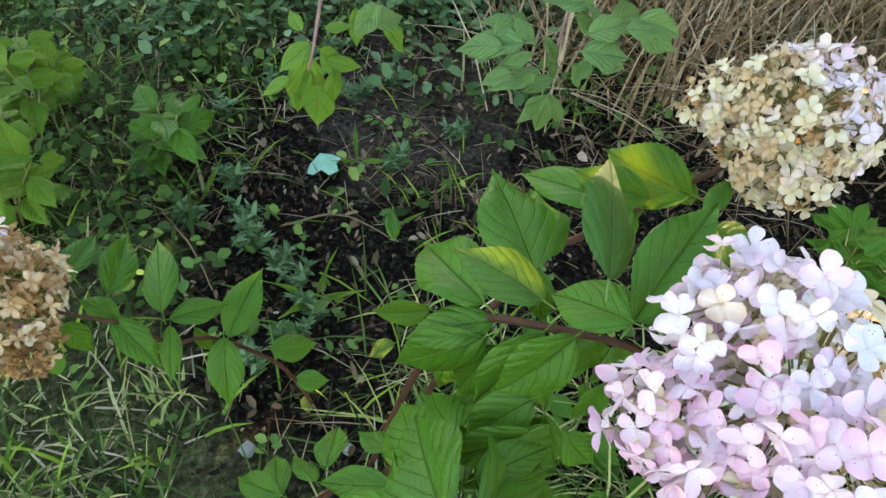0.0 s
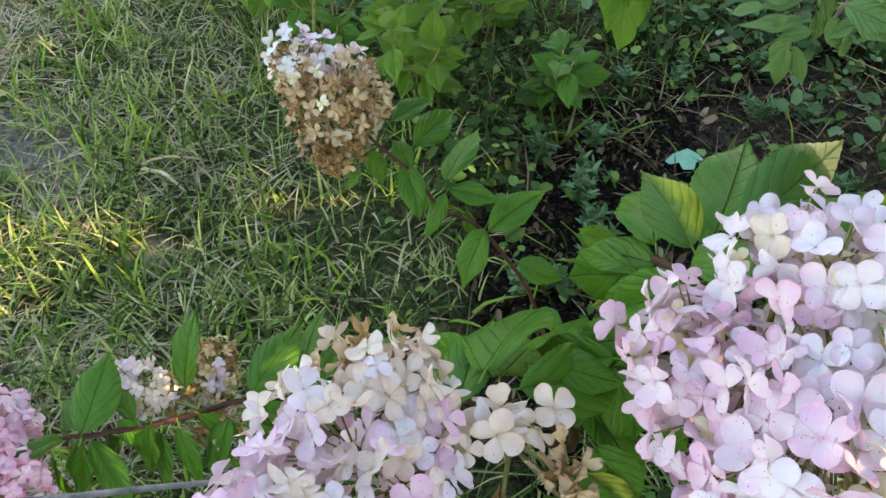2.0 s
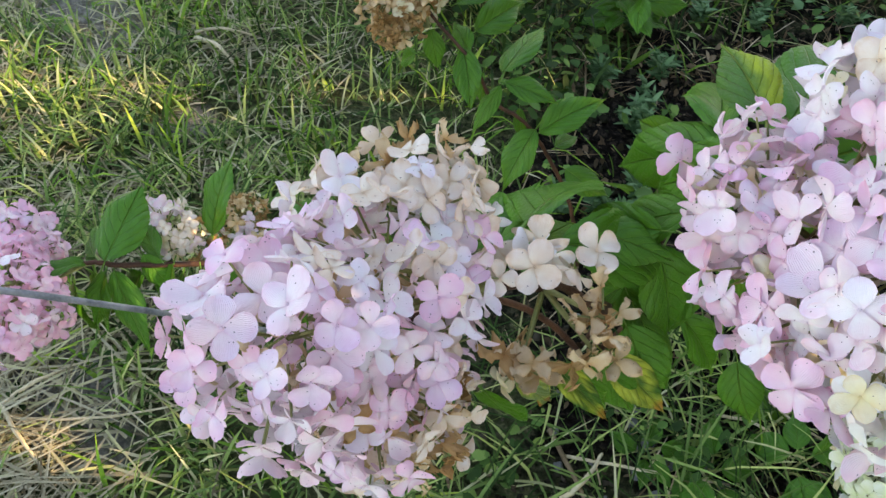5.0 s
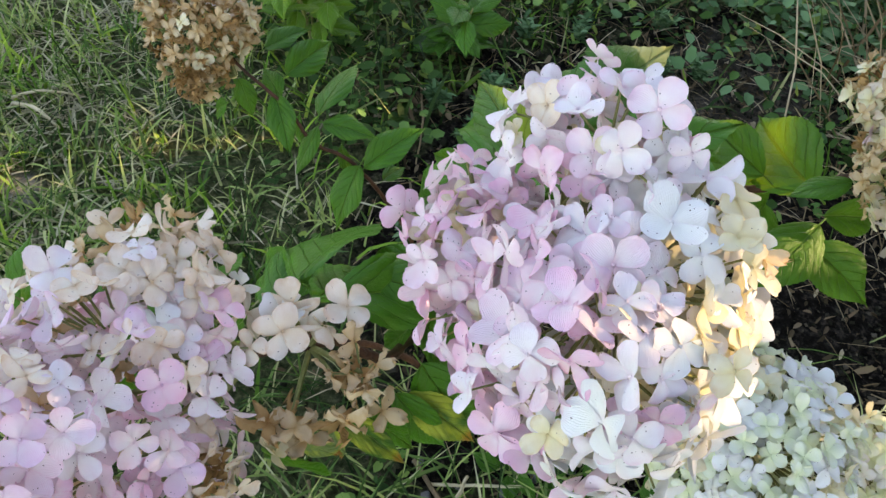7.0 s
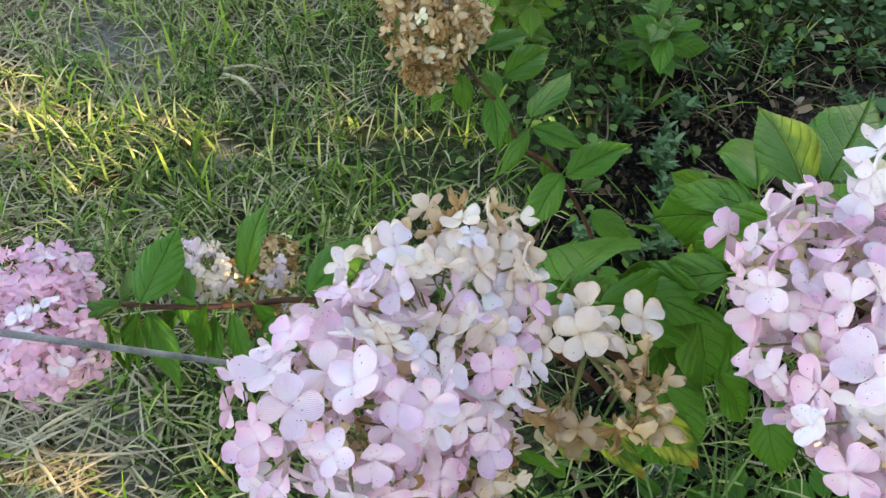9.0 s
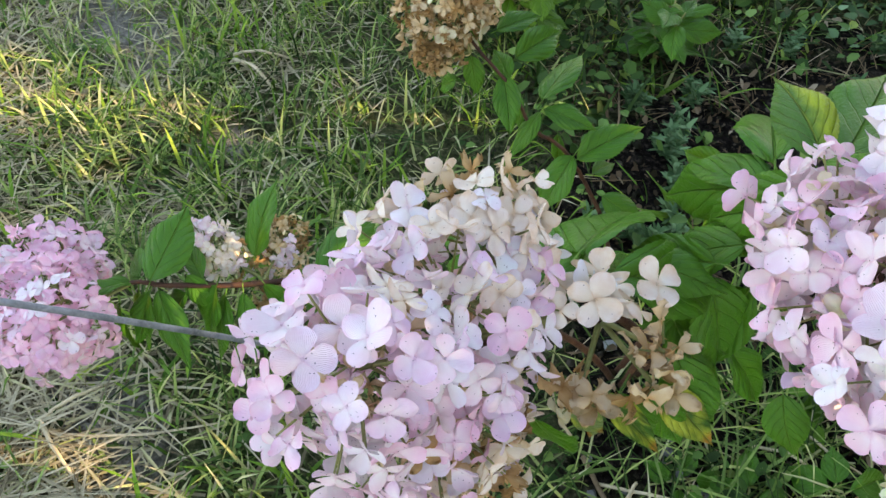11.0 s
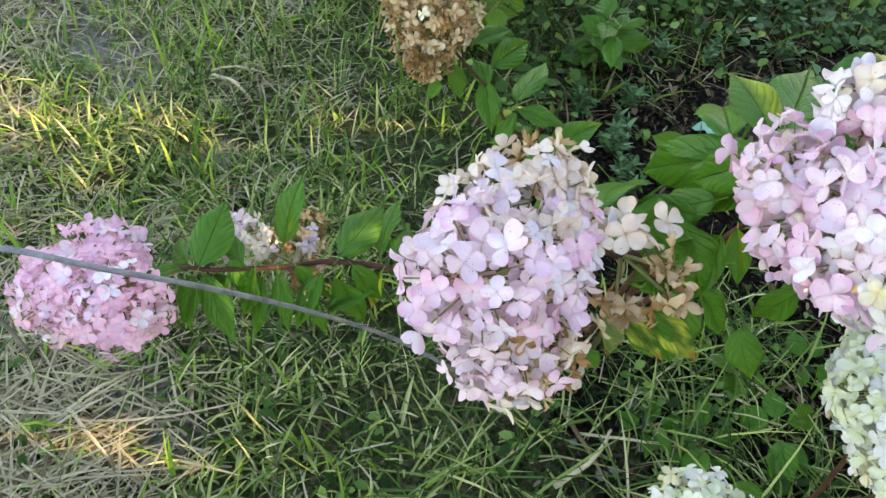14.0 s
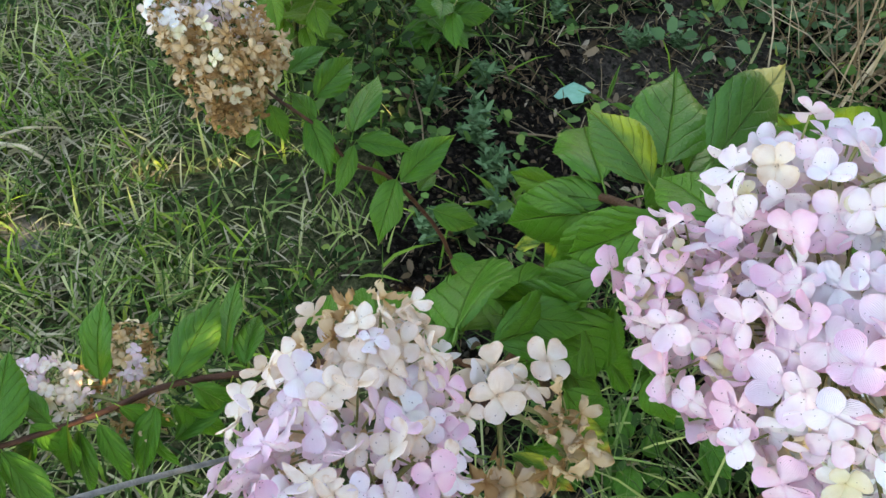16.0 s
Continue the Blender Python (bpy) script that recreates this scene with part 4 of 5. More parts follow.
shrub_leaf((0.175, 0.219, 0.558), (0.186, 0.211, 0.518), 0.5, leaf_pale)
shrub_leaf((0.18, 0.276, 0.528), (0.229, 0.285, 0.478), 0.5, leaf_green)
shrub_leaf((0.183, 0.389, 0.468), (0.234, 0.416, 0.408), 0.5, leaf_green)
shrub_leaf((0.161, 0.31, 0.558), (0.146, 0.287, 0.528), 0.5, leaf_green)
# big lower
shrub_leaf((0.161, 0.357, 0.61), (0.108, 0.328, 0.55), 0.55, leaf_green)
shrub_leaf((0.178, 0.367, 0.57), (0.184, 0.343, 0.49), 0.55, leaf_green)
shrub_leaf((0.168, 0.396, 0.63), (0.148, 0.369, 0.57), 0.5, leaf_green)
shrub_leaf((0.109, 0.349, 0.55), (0.079, 0.415, 0.51), 0.55, leaf_green)
shrub_leaf((0.157, 0.466, 0.63), (0.171, 0.435, 0.59), 0.6, leaf_green)


# heads: which petals grow where
def pick(rnd, p, *pairs):
    """A petal kind by its share; neighbours tend to the same kind, for the shares follow a slow drift over the head."""
    x = 0.5 + 0.40 * noise.noise(Vector(p) * 26) + 0.72 * (rnd.random() - 0.5)
    x = min(0.999, max(0.0, x)) * sum(w for w, m in pairs)
    for w, m in pairs:
        x -= w
        if x <= 0:
            return m
    return pairs[-1][1]


def fade(x, low, high):
    return min(1.0, max(0.0, (x - low) / (high - low)))


def across(p, centre, axis):
    return (p - Vector(centre)).dot(Vector(axis))


def middle_colours(n, p, rnd):
    u, v = across(p, (0.132, 0.110, 0.670), (0.66, 0.75, 0.08)), across(p, (0.132, 0.110, 0.670), (-0.63, 0.48, 0.61))
    low, top, right = fade(0.9 * u - v, 0.06, 0.09), fade(v, 0.02, 0.065), fade(u, 0.02, 0.07)
    corner = fade(0.022 - (p - Vector((0.196, 0.122, 0.625))).length, -0.022, 0.004)
    pinkish = (1 - 0.85 * right) * (1 - 0.9 * top) * (1 - 0.6 * low)
    return pick(rnd, p, (5.4 * pinkish, petal_pink), (2.0 * pinkish, petal_lilac), (5.6 * pinkish, petal_rose), (3.0 * (1 - 0.4 * low) * (1 - 0.1 * top), petal_blush), (0.2 + 0.3 * right, petal_white),
                (0.2 + 5.0 * top + 2.4 * low + 4.0 * right, petal_aged), (0.7 * top + 1.6 * low + 0.7 * right, petal_tan), (0.02 + 0.4 * top + 0.5 * low + 6 * corner, petal_amber), (6 * corner, petal_dry))


def big_colours(n, p, rnd):
    u, v = across(p, (0.262, 0.295, 0.748), (0.73, 0.68, 0.08)), across(p, (0.262, 0.295, 0.748), (-0.58, 0.55, 0.59))
    right, flank, top = fade(u, -0.03, 0.04), fade(u - 0.25 * v, 0.030, 0.065) * fade(0.075 - v, 0, 0.02), fade(v, 0.03, 0.07)
    pale = fade(u - 0.7 * v, 0.0, 0.05) * (1 - top)
    left = (1 - right) * (1 - 0.7 * top) * (1 - 0.8 * pale)
    return pick(rnd, p, (0.2 + 5.6 * left, petal_pink), (0.8 * left, petal_lilac), (0.6 + 4.6 * left + 1.5 * top, petal_rose), (2.8 * (1 - 0.7 * flank), petal_blush), (0.15 + 1.5 * right * (1 - top) + 5.5 * pale, petal_white), (0.8 * top, petal_aged), (9 * flank, petal_cream), (0.8 * flank, petal_tan))


def left_colours(n, p, rnd):
    return pick(rnd, p, (2.0, petal_pink), (7, petal_candy), (1.6, petal_lilac), (2.4, petal_rose), (0.8, petal_blush))


def brown_colours(n, p, rnd):
    u, v = across(p, (-0.378, 0.492, 0.43), (0.95, 0.29, 0.08)), across(p, (-0.378, 0.492, 0.43), (-0.27, 0.71, 0.65))
    white = fade(v - 0.25 * u, 0.014, 0.040) * fade(0.03 - u, 0.0, 0.03)
    return pick(rnd, p, (3 * white, petal_lilac), (5 * white, petal_blush), (2.5 * white, petal_white), (0.8 + 2 * white, petal_aged), (1.6 + 2 * white, petal_cream), (5.5 * (1 - white), petal_tan), (3.4 * (1 - white), petal_amber), (2.0 * (1 - white), petal_dry))


def right_colours(n, p, rnd):
    pink = fade(p.x + 0.5 * (p.z - 0.70), 0.375, 0.415)
    return pick(rnd, p, (3.2 * pink, petal_rose), (3.5 * pink, petal_blush), (0.3, petal_white), (0.2 * (1 - pink), petal_green_white), (2.2, petal_aged), (3.4, petal_cream), (4.6 - 2.5 * pink, petal_tan), (1.5 * (1 - pink), petal_amber), (0.1, petal_dry))


def cream_colours(n, p, rnd):
    return pick(rnd, p, (5, petal_green_white), (4, petal_white), (2, petal_cream))


def dry_colours(n, p, rnd):
    if p.x < 0.178 and p.z > 0.648:
        return pick(rnd, p, (3, petal_white), (3, petal_aged), (1, petal_cream))
    return pick(rnd, p, (0.6, petal_aged), (1.6, petal_cream), (6.0, petal_tan), (1.4, petal_amber), (1.6, petal_dry))


def sprig_colours(n, p, rnd):
    if p.y < 0.14 and p.x < -0.22:
        return pick(rnd, p, (1.2, petal_white), (2.4, petal_aged), (2, petal_cream), (2, petal_rose), (1.5, petal_blush))
    return pick(rnd, p, (1.5, petal_rose), (1, petal_cream), (3, petal_tan), (3, petal_amber), (2, petal_dry))


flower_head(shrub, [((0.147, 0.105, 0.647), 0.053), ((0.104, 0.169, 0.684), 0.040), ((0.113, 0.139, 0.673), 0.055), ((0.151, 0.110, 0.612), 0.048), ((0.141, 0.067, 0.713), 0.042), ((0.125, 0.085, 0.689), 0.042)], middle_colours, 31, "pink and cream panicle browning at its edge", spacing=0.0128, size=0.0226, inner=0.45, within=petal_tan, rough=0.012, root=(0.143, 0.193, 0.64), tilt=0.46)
flower_head(shrub, [((0.152, 0.216, 0.670), 0.012), ((0.168, 0.226, 0.667), 0.012), ((0.200, 0.223, 0.656), 0.014), ((0.208, 0.212, 0.642), 0.013), ((0.186, 0.180, 0.628), 0.013)], dry_colours, 32, "small withered side cluster with papery brown florets", spacing=0.0170, size=0.0270, root=(0.156, 0.223, 0.63), inner=0.25, within=petal_tan, tilt=0.55)
flower_head(shrub, [((0.222, 0.286, 0.735), 0.039), ((0.229, 0.325, 0.795), 0.026), ((0.250, 0.326, 0.795), 0.034), ((0.287, 0.302, 0.743), 0.065), ((0.304, 0.264, 0.756), 0.052), ((0.252, 0.275, 0.730), 0.039), ((0.274, 0.259, 0.731), 0.035)], big_colours, 33, "large full panicle, pink passing into white and cream", spacing=0.0130, size=0.0248, inner=0.5, within=petal_cream, root=(0.245, 0.33, 0.69))
flower_head(shrub, [((-0.328, -0.090, 0.294), 0.056), ((-0.333, -0.046, 0.299), 0.056), ((-0.239, -0.060, 0.347), 0.049), ((-0.275, -0.065, 0.332), 0.054)], left_colours, 34, "pale pink panicle leaning over the lawn", spacing=0.0140, size=0.0232, inner=0.5, within=petal_candy, rough=0.010, root=(-0.25, 0.021, 0.335))
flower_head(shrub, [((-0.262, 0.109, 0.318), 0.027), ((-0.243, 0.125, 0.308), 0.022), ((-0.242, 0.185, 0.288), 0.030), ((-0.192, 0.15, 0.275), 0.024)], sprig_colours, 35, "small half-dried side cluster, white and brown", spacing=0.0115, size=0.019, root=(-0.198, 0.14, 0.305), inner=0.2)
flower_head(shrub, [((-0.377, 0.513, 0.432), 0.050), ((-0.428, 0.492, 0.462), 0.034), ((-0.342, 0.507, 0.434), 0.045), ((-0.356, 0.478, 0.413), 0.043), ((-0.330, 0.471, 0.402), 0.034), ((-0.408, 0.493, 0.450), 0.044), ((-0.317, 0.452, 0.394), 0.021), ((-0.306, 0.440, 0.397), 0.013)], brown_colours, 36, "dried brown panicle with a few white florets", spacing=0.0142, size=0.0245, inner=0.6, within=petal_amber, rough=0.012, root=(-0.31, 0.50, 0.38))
flower_head(shrub, [((0.380, 0.609, 0.666), 0.046), ((0.322, 0.658, 0.674), 0.031), ((0.343, 0.638, 0.666), 0.034), ((0.384, 0.632, 0.688), 0.065)], right_colours, 37, "cream and tan panicle with a pink flush", spacing=0.0118, size=0.0198, inner=0.5, within=petal_cream, root=(0.335, 0.622, 0.63))
flower_head(shrub, [((0.392, 0.456, 0.478), 0.076), ((0.425, 0.440, 0.445), 0.061)], cream_colours, 38, "greenish white panicle low in the shrub", spacing=0.0122, size=0.0235, rough=0.005, tilt=0.26, within=petal_green_white, root=(0.38, 0.465, 0.42))
flower_head(shrub, [((0.512, 0.580, 0.410), 0.052)], cream_colours, 40, "greenish white panicle half hidden behind another", spacing=0.0122, size=0.0235, rough=0.005, tilt=0.26, within=petal_green_white, root=(0.51, 0.58, 0.39))
flower_head(shrub, [((0.340, 0.265, 0.335), 0.050)], cream_colours, 39, "small greenish cream panicle low in the shrub", root=(0.33, 0.275, 0.33))

# ---- plant support of bent wire ----
support = tagged(new("plant_support"), "grey bent wire plant support arching over the lawn", "plant support")
part("wire", tube_mesh("wire", [(-0.02, 0.36, -0.02), (-0.041, 0.28, 0.116), (-0.074, 0.205, 0.221), (-0.088, 0.10, 0.361), (-0.104, -0.001, 0.478), (-0.135, -0.085, 0.548), (-0.168, -0.135, 0.578), (-0.20, -0.165, 0.565), (-0.27, -0.175, 0.44), (-0.38, -0.165, 0.22), (-0.504, -0.157, -0.02)], [0.0028] * 11, wire_metal, 8), support)

# ---- scrap of turquoise sheet on the soil ----
scrap = tagged(new("scrap"), "small torn scrap of turquoise plastic lying on the soil", "litter")
scrap_outline = [(-0.024, -0.012), (-0.026, 0.012), (-0.010, 0.022), (0.014, 0.020), (0.016, 0.008), (0.028, 0.000), (0.022, -0.014), (0.002, -0.012), (-0.006, -0.024), (-0.018, -0.026)]
sv = [(x, y, 0.004 * math.sin(90 * x) + 0.003 * math.cos(70 * y)) for x, y in scrap_outline]
sv += [(x, y, z - 0.0012) for x, y, z in sv]
k = len(scrap_outline)
sf = [tuple(range(k)), tuple(range(2 * k - 1, k - 1, -1))] + [(i, (i + 1) % k, k + (i + 1) % k, k + i) for i in range(k)]
part("sheet_piece", mesh_of("sheet_piece", sv, [f[::-1] for f in sf], turquoise, None, False), scrap)
scrap.matrix_basis = pose(-0.146, 1.140, 0.024, 12, -8, -35) @ Matrix.Scale(1.3, 4)


# ---- young shrub beside the bed ----
def leafy_shoot(thing, points, radii, mat_stem, mat_leaf, pairs, length, width, seed, start=0.35, hang=0.1, spread=1.0):
    """A shoot with opposite leaves in crossing pairs from part of its way up to the tip."""
    rnd = random.Random(seed)
    part("stem", tube_mesh("stem", points, radii, mat_stem, 6, 0.0004, seed), thing)
    pts = [Vector(p) for p in points]
    for i in range(pairs):
        f = start + (1 - start) * i / max(1, pairs - 1)
        x = f * (len(pts) - 1)
        j = min(int(x), len(pts) - 2)
        p = pts[j].lerp(pts[j + 1], x - j)
        d = (pts[j + 1] - pts[j]).normalized()
        a = d.orthogonal().normalized()
        for s in (0, 1):
            w = (i % 2) * 1.5708 + s * math.pi + rnd.uniform(-0.4, 0.4)
            out = (Matrix.Rotation(w, 3, d) @ a) * spread + d * rnd.uniform(0.2, 0.8) + Vector((0, 0, -hang * rnd.uniform(0.3, 1.5)))
            out.normalize()
            ln = length * rnd.uniform(0.7, 1.15) * (1 - 0.35 * (i == pairs - 1))
            part("leaf", leaf_of(mat_leaf, rnd.randrange(5)), thing, leaf_pose(p + out * 0.012, p + out * ln, width * rnd.uniform(0.9, 1.15), rnd.uniform(-0.4, 0.4), (0, -0.35, 1)))


def young_shrub(place, shoots, seed, height, label, mat=leaf_young):
    thing = tagged(new("young_shrub"), label, "shrub", group="young shrubs behind the bed")
    rnd = random.Random(seed)
    x, y = place
    for i in range(shoots):
        w = 6.28 * i / shoots + rnd.uniform(-0.5, 0.5)
        r = height * rnd.uniform(0.15, 0.5)
        h = height * rnd.uniform(0.7, 1.1)
        tip = (x + r * math.cos(w), y + r * math.sin(w), h)
        leafy_shoot(thing, [(x, y, -0.01), (x + 0.3 * r * math.cos(w), y + 0.3 * r * math.sin(w), h * 0.45), tip], [0.003, 0.0024, 0.0014], green_stem, mat, 5, 0.086, 0.56, seed + i, 0.42, 0.18)
    return thing


young_shrub((-0.64, 0.90), 6, 51, 0.27, "young shrub with fresh light green leaves")
young_shrub((-0.88, 0.88), 4, 57, 0.20, "young shrub with darker green leaves by a grey stake", leaf_green)
young_shrub((-0.44, 1.10), 3, 63, 0.13, "small seedling shrub with dark green leaves", leaf_green)
young_shrub((-1.08, 0.84), 6, 71, 0.33, "taller young shrub with drooping olive green leaves")
young_shrub((-0.70, 1.15), 4, 77, 0.20, "young shrub with fresh light green leaves among weeds")
young_shrub((0.84, 1.02), 4, 83, 0.16, "small seedling shrub with dark green leaves", leaf_green)
stake = tagged(new("stake"), "thin grey upright stake among the young shrubs", "stake")
part("rod", tube_mesh("rod", [(-0.80, 0.76, -0.02), (-0.74, 0.735, 0.20), (-0.68, 0.72, 0.42)], [0.0032, 0.0032, 0.003], green_stem, 7), stake)

# ---- drooping sapling twigs over the bed ----
sapling = tagged(new("sapling"), "slender sapling with drooping twigs of pale green leaves", "sapling")
part("trunk", tube_mesh("trunk", [(0.12, 2.05, -0.02), (0.10, 1.95, 0.5), (0.09, 1.75, 0.95), (0.07, 1.45, 1.15)], [0.010, 0.009, 0.007, 0.005], purple_stem, 7, 0.001, 5), sapling)


def sapling_leaf(base, tip, width, mat):
    k = int(1000 * (base[0] + 3 * tip[1])) % 7
    part("leaf", leaf_of(mat, k), sapling, leaf_pose(base, Vector(tip) + (Vector(tip) - Vector(base)) * 0.06, width, 0.3 * math.sin(k * 2.1), (0.1, -0.6, 1)))


for twig_points in ([(0.07, 1.45, 1.15), (0.0, 1.00, 1.04), (-0.04, 0.69, 0.82), (-0.055, 0.600, 0.690)], [(0.07, 1.45, 1.15), (0.12, 1.00, 1.06), (0.15, 0.66, 0.87), (0.14, 0.555, 0.755)],
                    [(0.07, 1.45, 1.15), (0.18, 1.05, 1.04), (0.20, 0.76, 0.90), (0.18, 0.62, 0.80)], [(0.07, 1.45, 1.15), (0.08, 1.05, 1.02), (0.08, 0.70, 0.86), (0.07, 0.59, 0.79)]):
    part("stem", tube_mesh("stem", twig_points, [0.004, 0.003, 0.002, 0.0012], purple_stem, 6, 0.0004, 3), sapling)
sapling_leaf((0.115, 0.542, 0.79), (0.067, 0.543, 0.78), 0.5, leaf_sapling)
sapling_leaf((0.113, 0.563, 0.79), (0.082, 0.565, 0.79), 0.5, leaf_sapling)
sapling_leaf((0.122, 0.544, 0.78), (0.096, 0.535, 0.77), 0.5, leaf_sapling)
sapling_leaf((0.13, 0.54, 0.77), (0.094, 0.523, 0.76), 0.45, leaf_sapling)
sapling_leaf((0.14, 0.533, 0.77), (0.12, 0.525, 0.76), 0.5, leaf_sapling)
sapling_leaf((0.146, 0.537, 0.75), (0.121, 0.517, 0.74), 0.4, leaf_sapling)
sapling_leaf((0.158, 0.527, 0.8), (0.191, 0.533, 0.79), 0.55, leaf_sapling)
sapling_leaf((0.165, 0.535, 0.79), (0.153, 0.519, 0.78), 0.5, leaf_sapling)
sapling_leaf((0.163, 0.528, 0.78), (0.17, 0.537, 0.76), 0.5, leaf_sapling)
sapling_leaf((0.162, 0.572, 0.81), (0.125, 0.56, 0.82), 0.5, leaf_sapling)
sapling_leaf((0.152, 0.579, 0.82), (0.194, 0.593, 0.83), 0.55, leaf_sapling)
sapling_leaf((0.189, 0.546, 0.82), (0.226, 0.551, 0.81), 0.55, leaf_sapling)
sapling_leaf((0.193, 0.548, 0.81), (0.223, 0.546, 0.8), 0.55, leaf_sapling)
sapling_leaf((0.148, 0.555, 0.81), (0.171, 0.556, 0.8), 0.6, leaf_sapling)
sapling_leaf((0.176, 0.563, 0.8), (0.205, 0.593, 0.8), 0.6, leaf_sapling)
sapling_leaf((0.129, 0.551, 0.79), (0.146, 0.549, 0.77), 0.5, leaf_sapling)
sapling_leaf((0.106, 0.555, 0.8), (0.124, 0.543, 0.79), 0.5, leaf_sapling)
sapling_leaf((-0.002, 0.623, 0.75), (-0.017, 0.6, 0.73), 0.55, leaf_sapling)
sapling_leaf((-0.006, 0.611, 0.74), (0.021, 0.648, 0.73), 0.5, leaf_sapling)
sapling_leaf((-0.058, 0.623, 0.7), (-0.085, 0.605, 0.68), 0.5, leaf_sapling_fresh)
sapling_leaf((-0.062, 0.625, 0.69), (-0.072, 0.622, 0.61), 0.4, leaf_sapling_fresh)
sapling_leaf((-0.052, 0.618, 0.66), (-0.055, 0.619, 0.6), 0.5, leaf_sapling_fresh)
sapling_leaf((-0.043, 0.615, 0.69), (-0.013, 0.627, 0.68), 0.4, leaf_sapling_fresh)
sapling_leaf((-0.05, 0.617, 0.7), (-0.025, 0.625, 0.66), 0.5, leaf_sapling_fresh)
sapling_leaf((-0.037, 0.614, 0.68), (-0.033, 0.613, 0.64), 0.4, leaf_sapling_fresh)
sapling_leaf((-0.066, 0.625, 0.71), (-0.081, 0.64, 0.72), 0.5, leaf_sapling_fresh)
sapling_leaf((-0.076, 0.611, 0.67), (-0.103, 0.604, 0.65), 0.35, leaf_sapling_fresh)
sapling_leaf((-0.025, 0.655, 0.72), (-0.019, 0.64, 0.69), 0.5, leaf_sapling_fresh)
sapling_leaf((0.001, 0.642, 0.72), (0.026, 0.643, 0.69), 0.5, leaf_sapling_fresh)
sapling_leaf((-0.048, 0.634, 0.71), (-0.026, 0.633, 0.72), 0.45, leaf_sapling_fresh)
sapling_leaf((-0.059, 0.622, 0.67), (-0.082, 0.618, 0.63), 0.4, leaf_sapling_fresh)
sapling_leaf((0.099, 0.533, 0.79), (0.064, 0.542, 0.78), 0.48, leaf_sapling)
sapling_leaf((0.092, 0.545, 0.79), (0.108, 0.562, 0.8), 0.5, leaf_sapling)
sapling_leaf((0.105, 0.563, 0.8), (0.126, 0.561, 0.78), 0.45, leaf_sapling)
sapling_leaf((0.108, 0.519, 0.78), (0.086, 0.515, 0.77), 0.5, leaf_sapling)
sapling_leaf((0.125, 0.521, 0.78), (0.116, 0.519, 0.77), 0.6, leaf_sapling)
sapling_leaf((0.135, 0.541, 0.78), (0.146, 0.539, 0.76), 0.5, leaf_sapling)
sapling_leaf((0.149, 0.524, 0.79), (0.167, 0.53, 0.77), 0.5, leaf_sapling)
sapling_leaf((0.154, 0.527, 0.8), (0.189, 0.532, 0.8), 0.62, leaf_sapling)
sapling_leaf((0.156, 0.535, 0.81), (0.184, 0.543, 0.82), 0.6, leaf_sapling)
sapling_leaf((0.136, 0.512, 0.77), (0.121, 0.513, 0.745), 0.42, leaf_sapling)
sapling_leaf((0.136, 0.507, 0.77), (0.137, 0.51, 0.73), 0.3, leaf_sapling)
sapling_leaf((0.14, 0.51, 0.77), (0.154, 0.517, 0.74), 0.3, leaf_sapling)
sapling_leaf((0.18, 0.532, 0.82), (0.21, 0.543, 0.82), 0.5, leaf_sapling)
sapling_leaf((0.121, 0.53, 0.79), (0.101, 0.526, 0.78), 0.4, leaf_sapling)
sapling_leaf((0.168, 0.55, 0.81), (0.154, 0.559, 0.82), 0.5, leaf_sapling)

# ---- straw heap, weeds, twigs ----
stuff("straw_heap", blades("straw_heap", spots_in(0.15, 1.5, 1.30, 2.4, 2600, 41, lambda x, y: min(1, max(0, (x * 0.6 + y - 1.45) * 2.2))), (0.18, 0.5), (0.003, 0.0075), (15, 65), straw_brown, 42, 0.35, 0.05),
      "tangled heap of dry brown straw and dead stalks", "straw")


def rosettes(name, spots, leaves, size, mat, seed, height):
    """Low weeds: every spot carries a few small leaves on short stalks."""
    g = np.random.default_rng(seed)
    out, hs = [], []
    for x, y in spots:
        for i in range(leaves):
            r, w = g.uniform(0.2, 1) * height * 0.9, g.uniform(0, 6.28)
            out.append((x + r * math.cos(w), y + r * math.sin(w)))
    return bits(name, np.array(out), size, mat, seed + 1, 0.62, 0.45, (0.004, height), 0.25)


stuff("creeping_weeds", rosettes("creeping_weeds", spots_in(-1.7, 0.6, 0.70, 2.1, 1000, 43, lambda x, y: clumpy(x, y, 3.2, 21.0) * max(0.8 * weedy(x, y), 0.35 if y > 1.35 else 0.02)), 14, (0.009, 0.034), weed_green, 44, 0.10),
      "creeping small-leaved weeds at the edge of the bed", "weeds")
stuff("bluish_weeds", rosettes("bluish_weeds", spots_in(-1.0, 0.45, 1.18, 2.1, 520, 85, lambda x, y: clumpy(x, y, 4.5, 71.0) ** 1.6 * min(1.0, max(0.0, (y + 0.25 * x - 1.14) * 4)) * (1.0 if x < -0.45 or y > 1.55 else 0.12)), 16, (0.012, 0.038), weed_blue, 86, 0.11),
      "bluish green broad-leaved weeds behind the bed", "weeds")
# uses the darkened grass colours, so shade here is partly colour
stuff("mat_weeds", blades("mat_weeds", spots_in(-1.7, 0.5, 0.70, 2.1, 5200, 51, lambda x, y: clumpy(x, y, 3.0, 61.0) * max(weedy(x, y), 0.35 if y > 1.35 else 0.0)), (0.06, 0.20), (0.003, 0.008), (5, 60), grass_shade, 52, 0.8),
      "rank grass and stalks behind the lawn, shade put into their colour", "weeds")


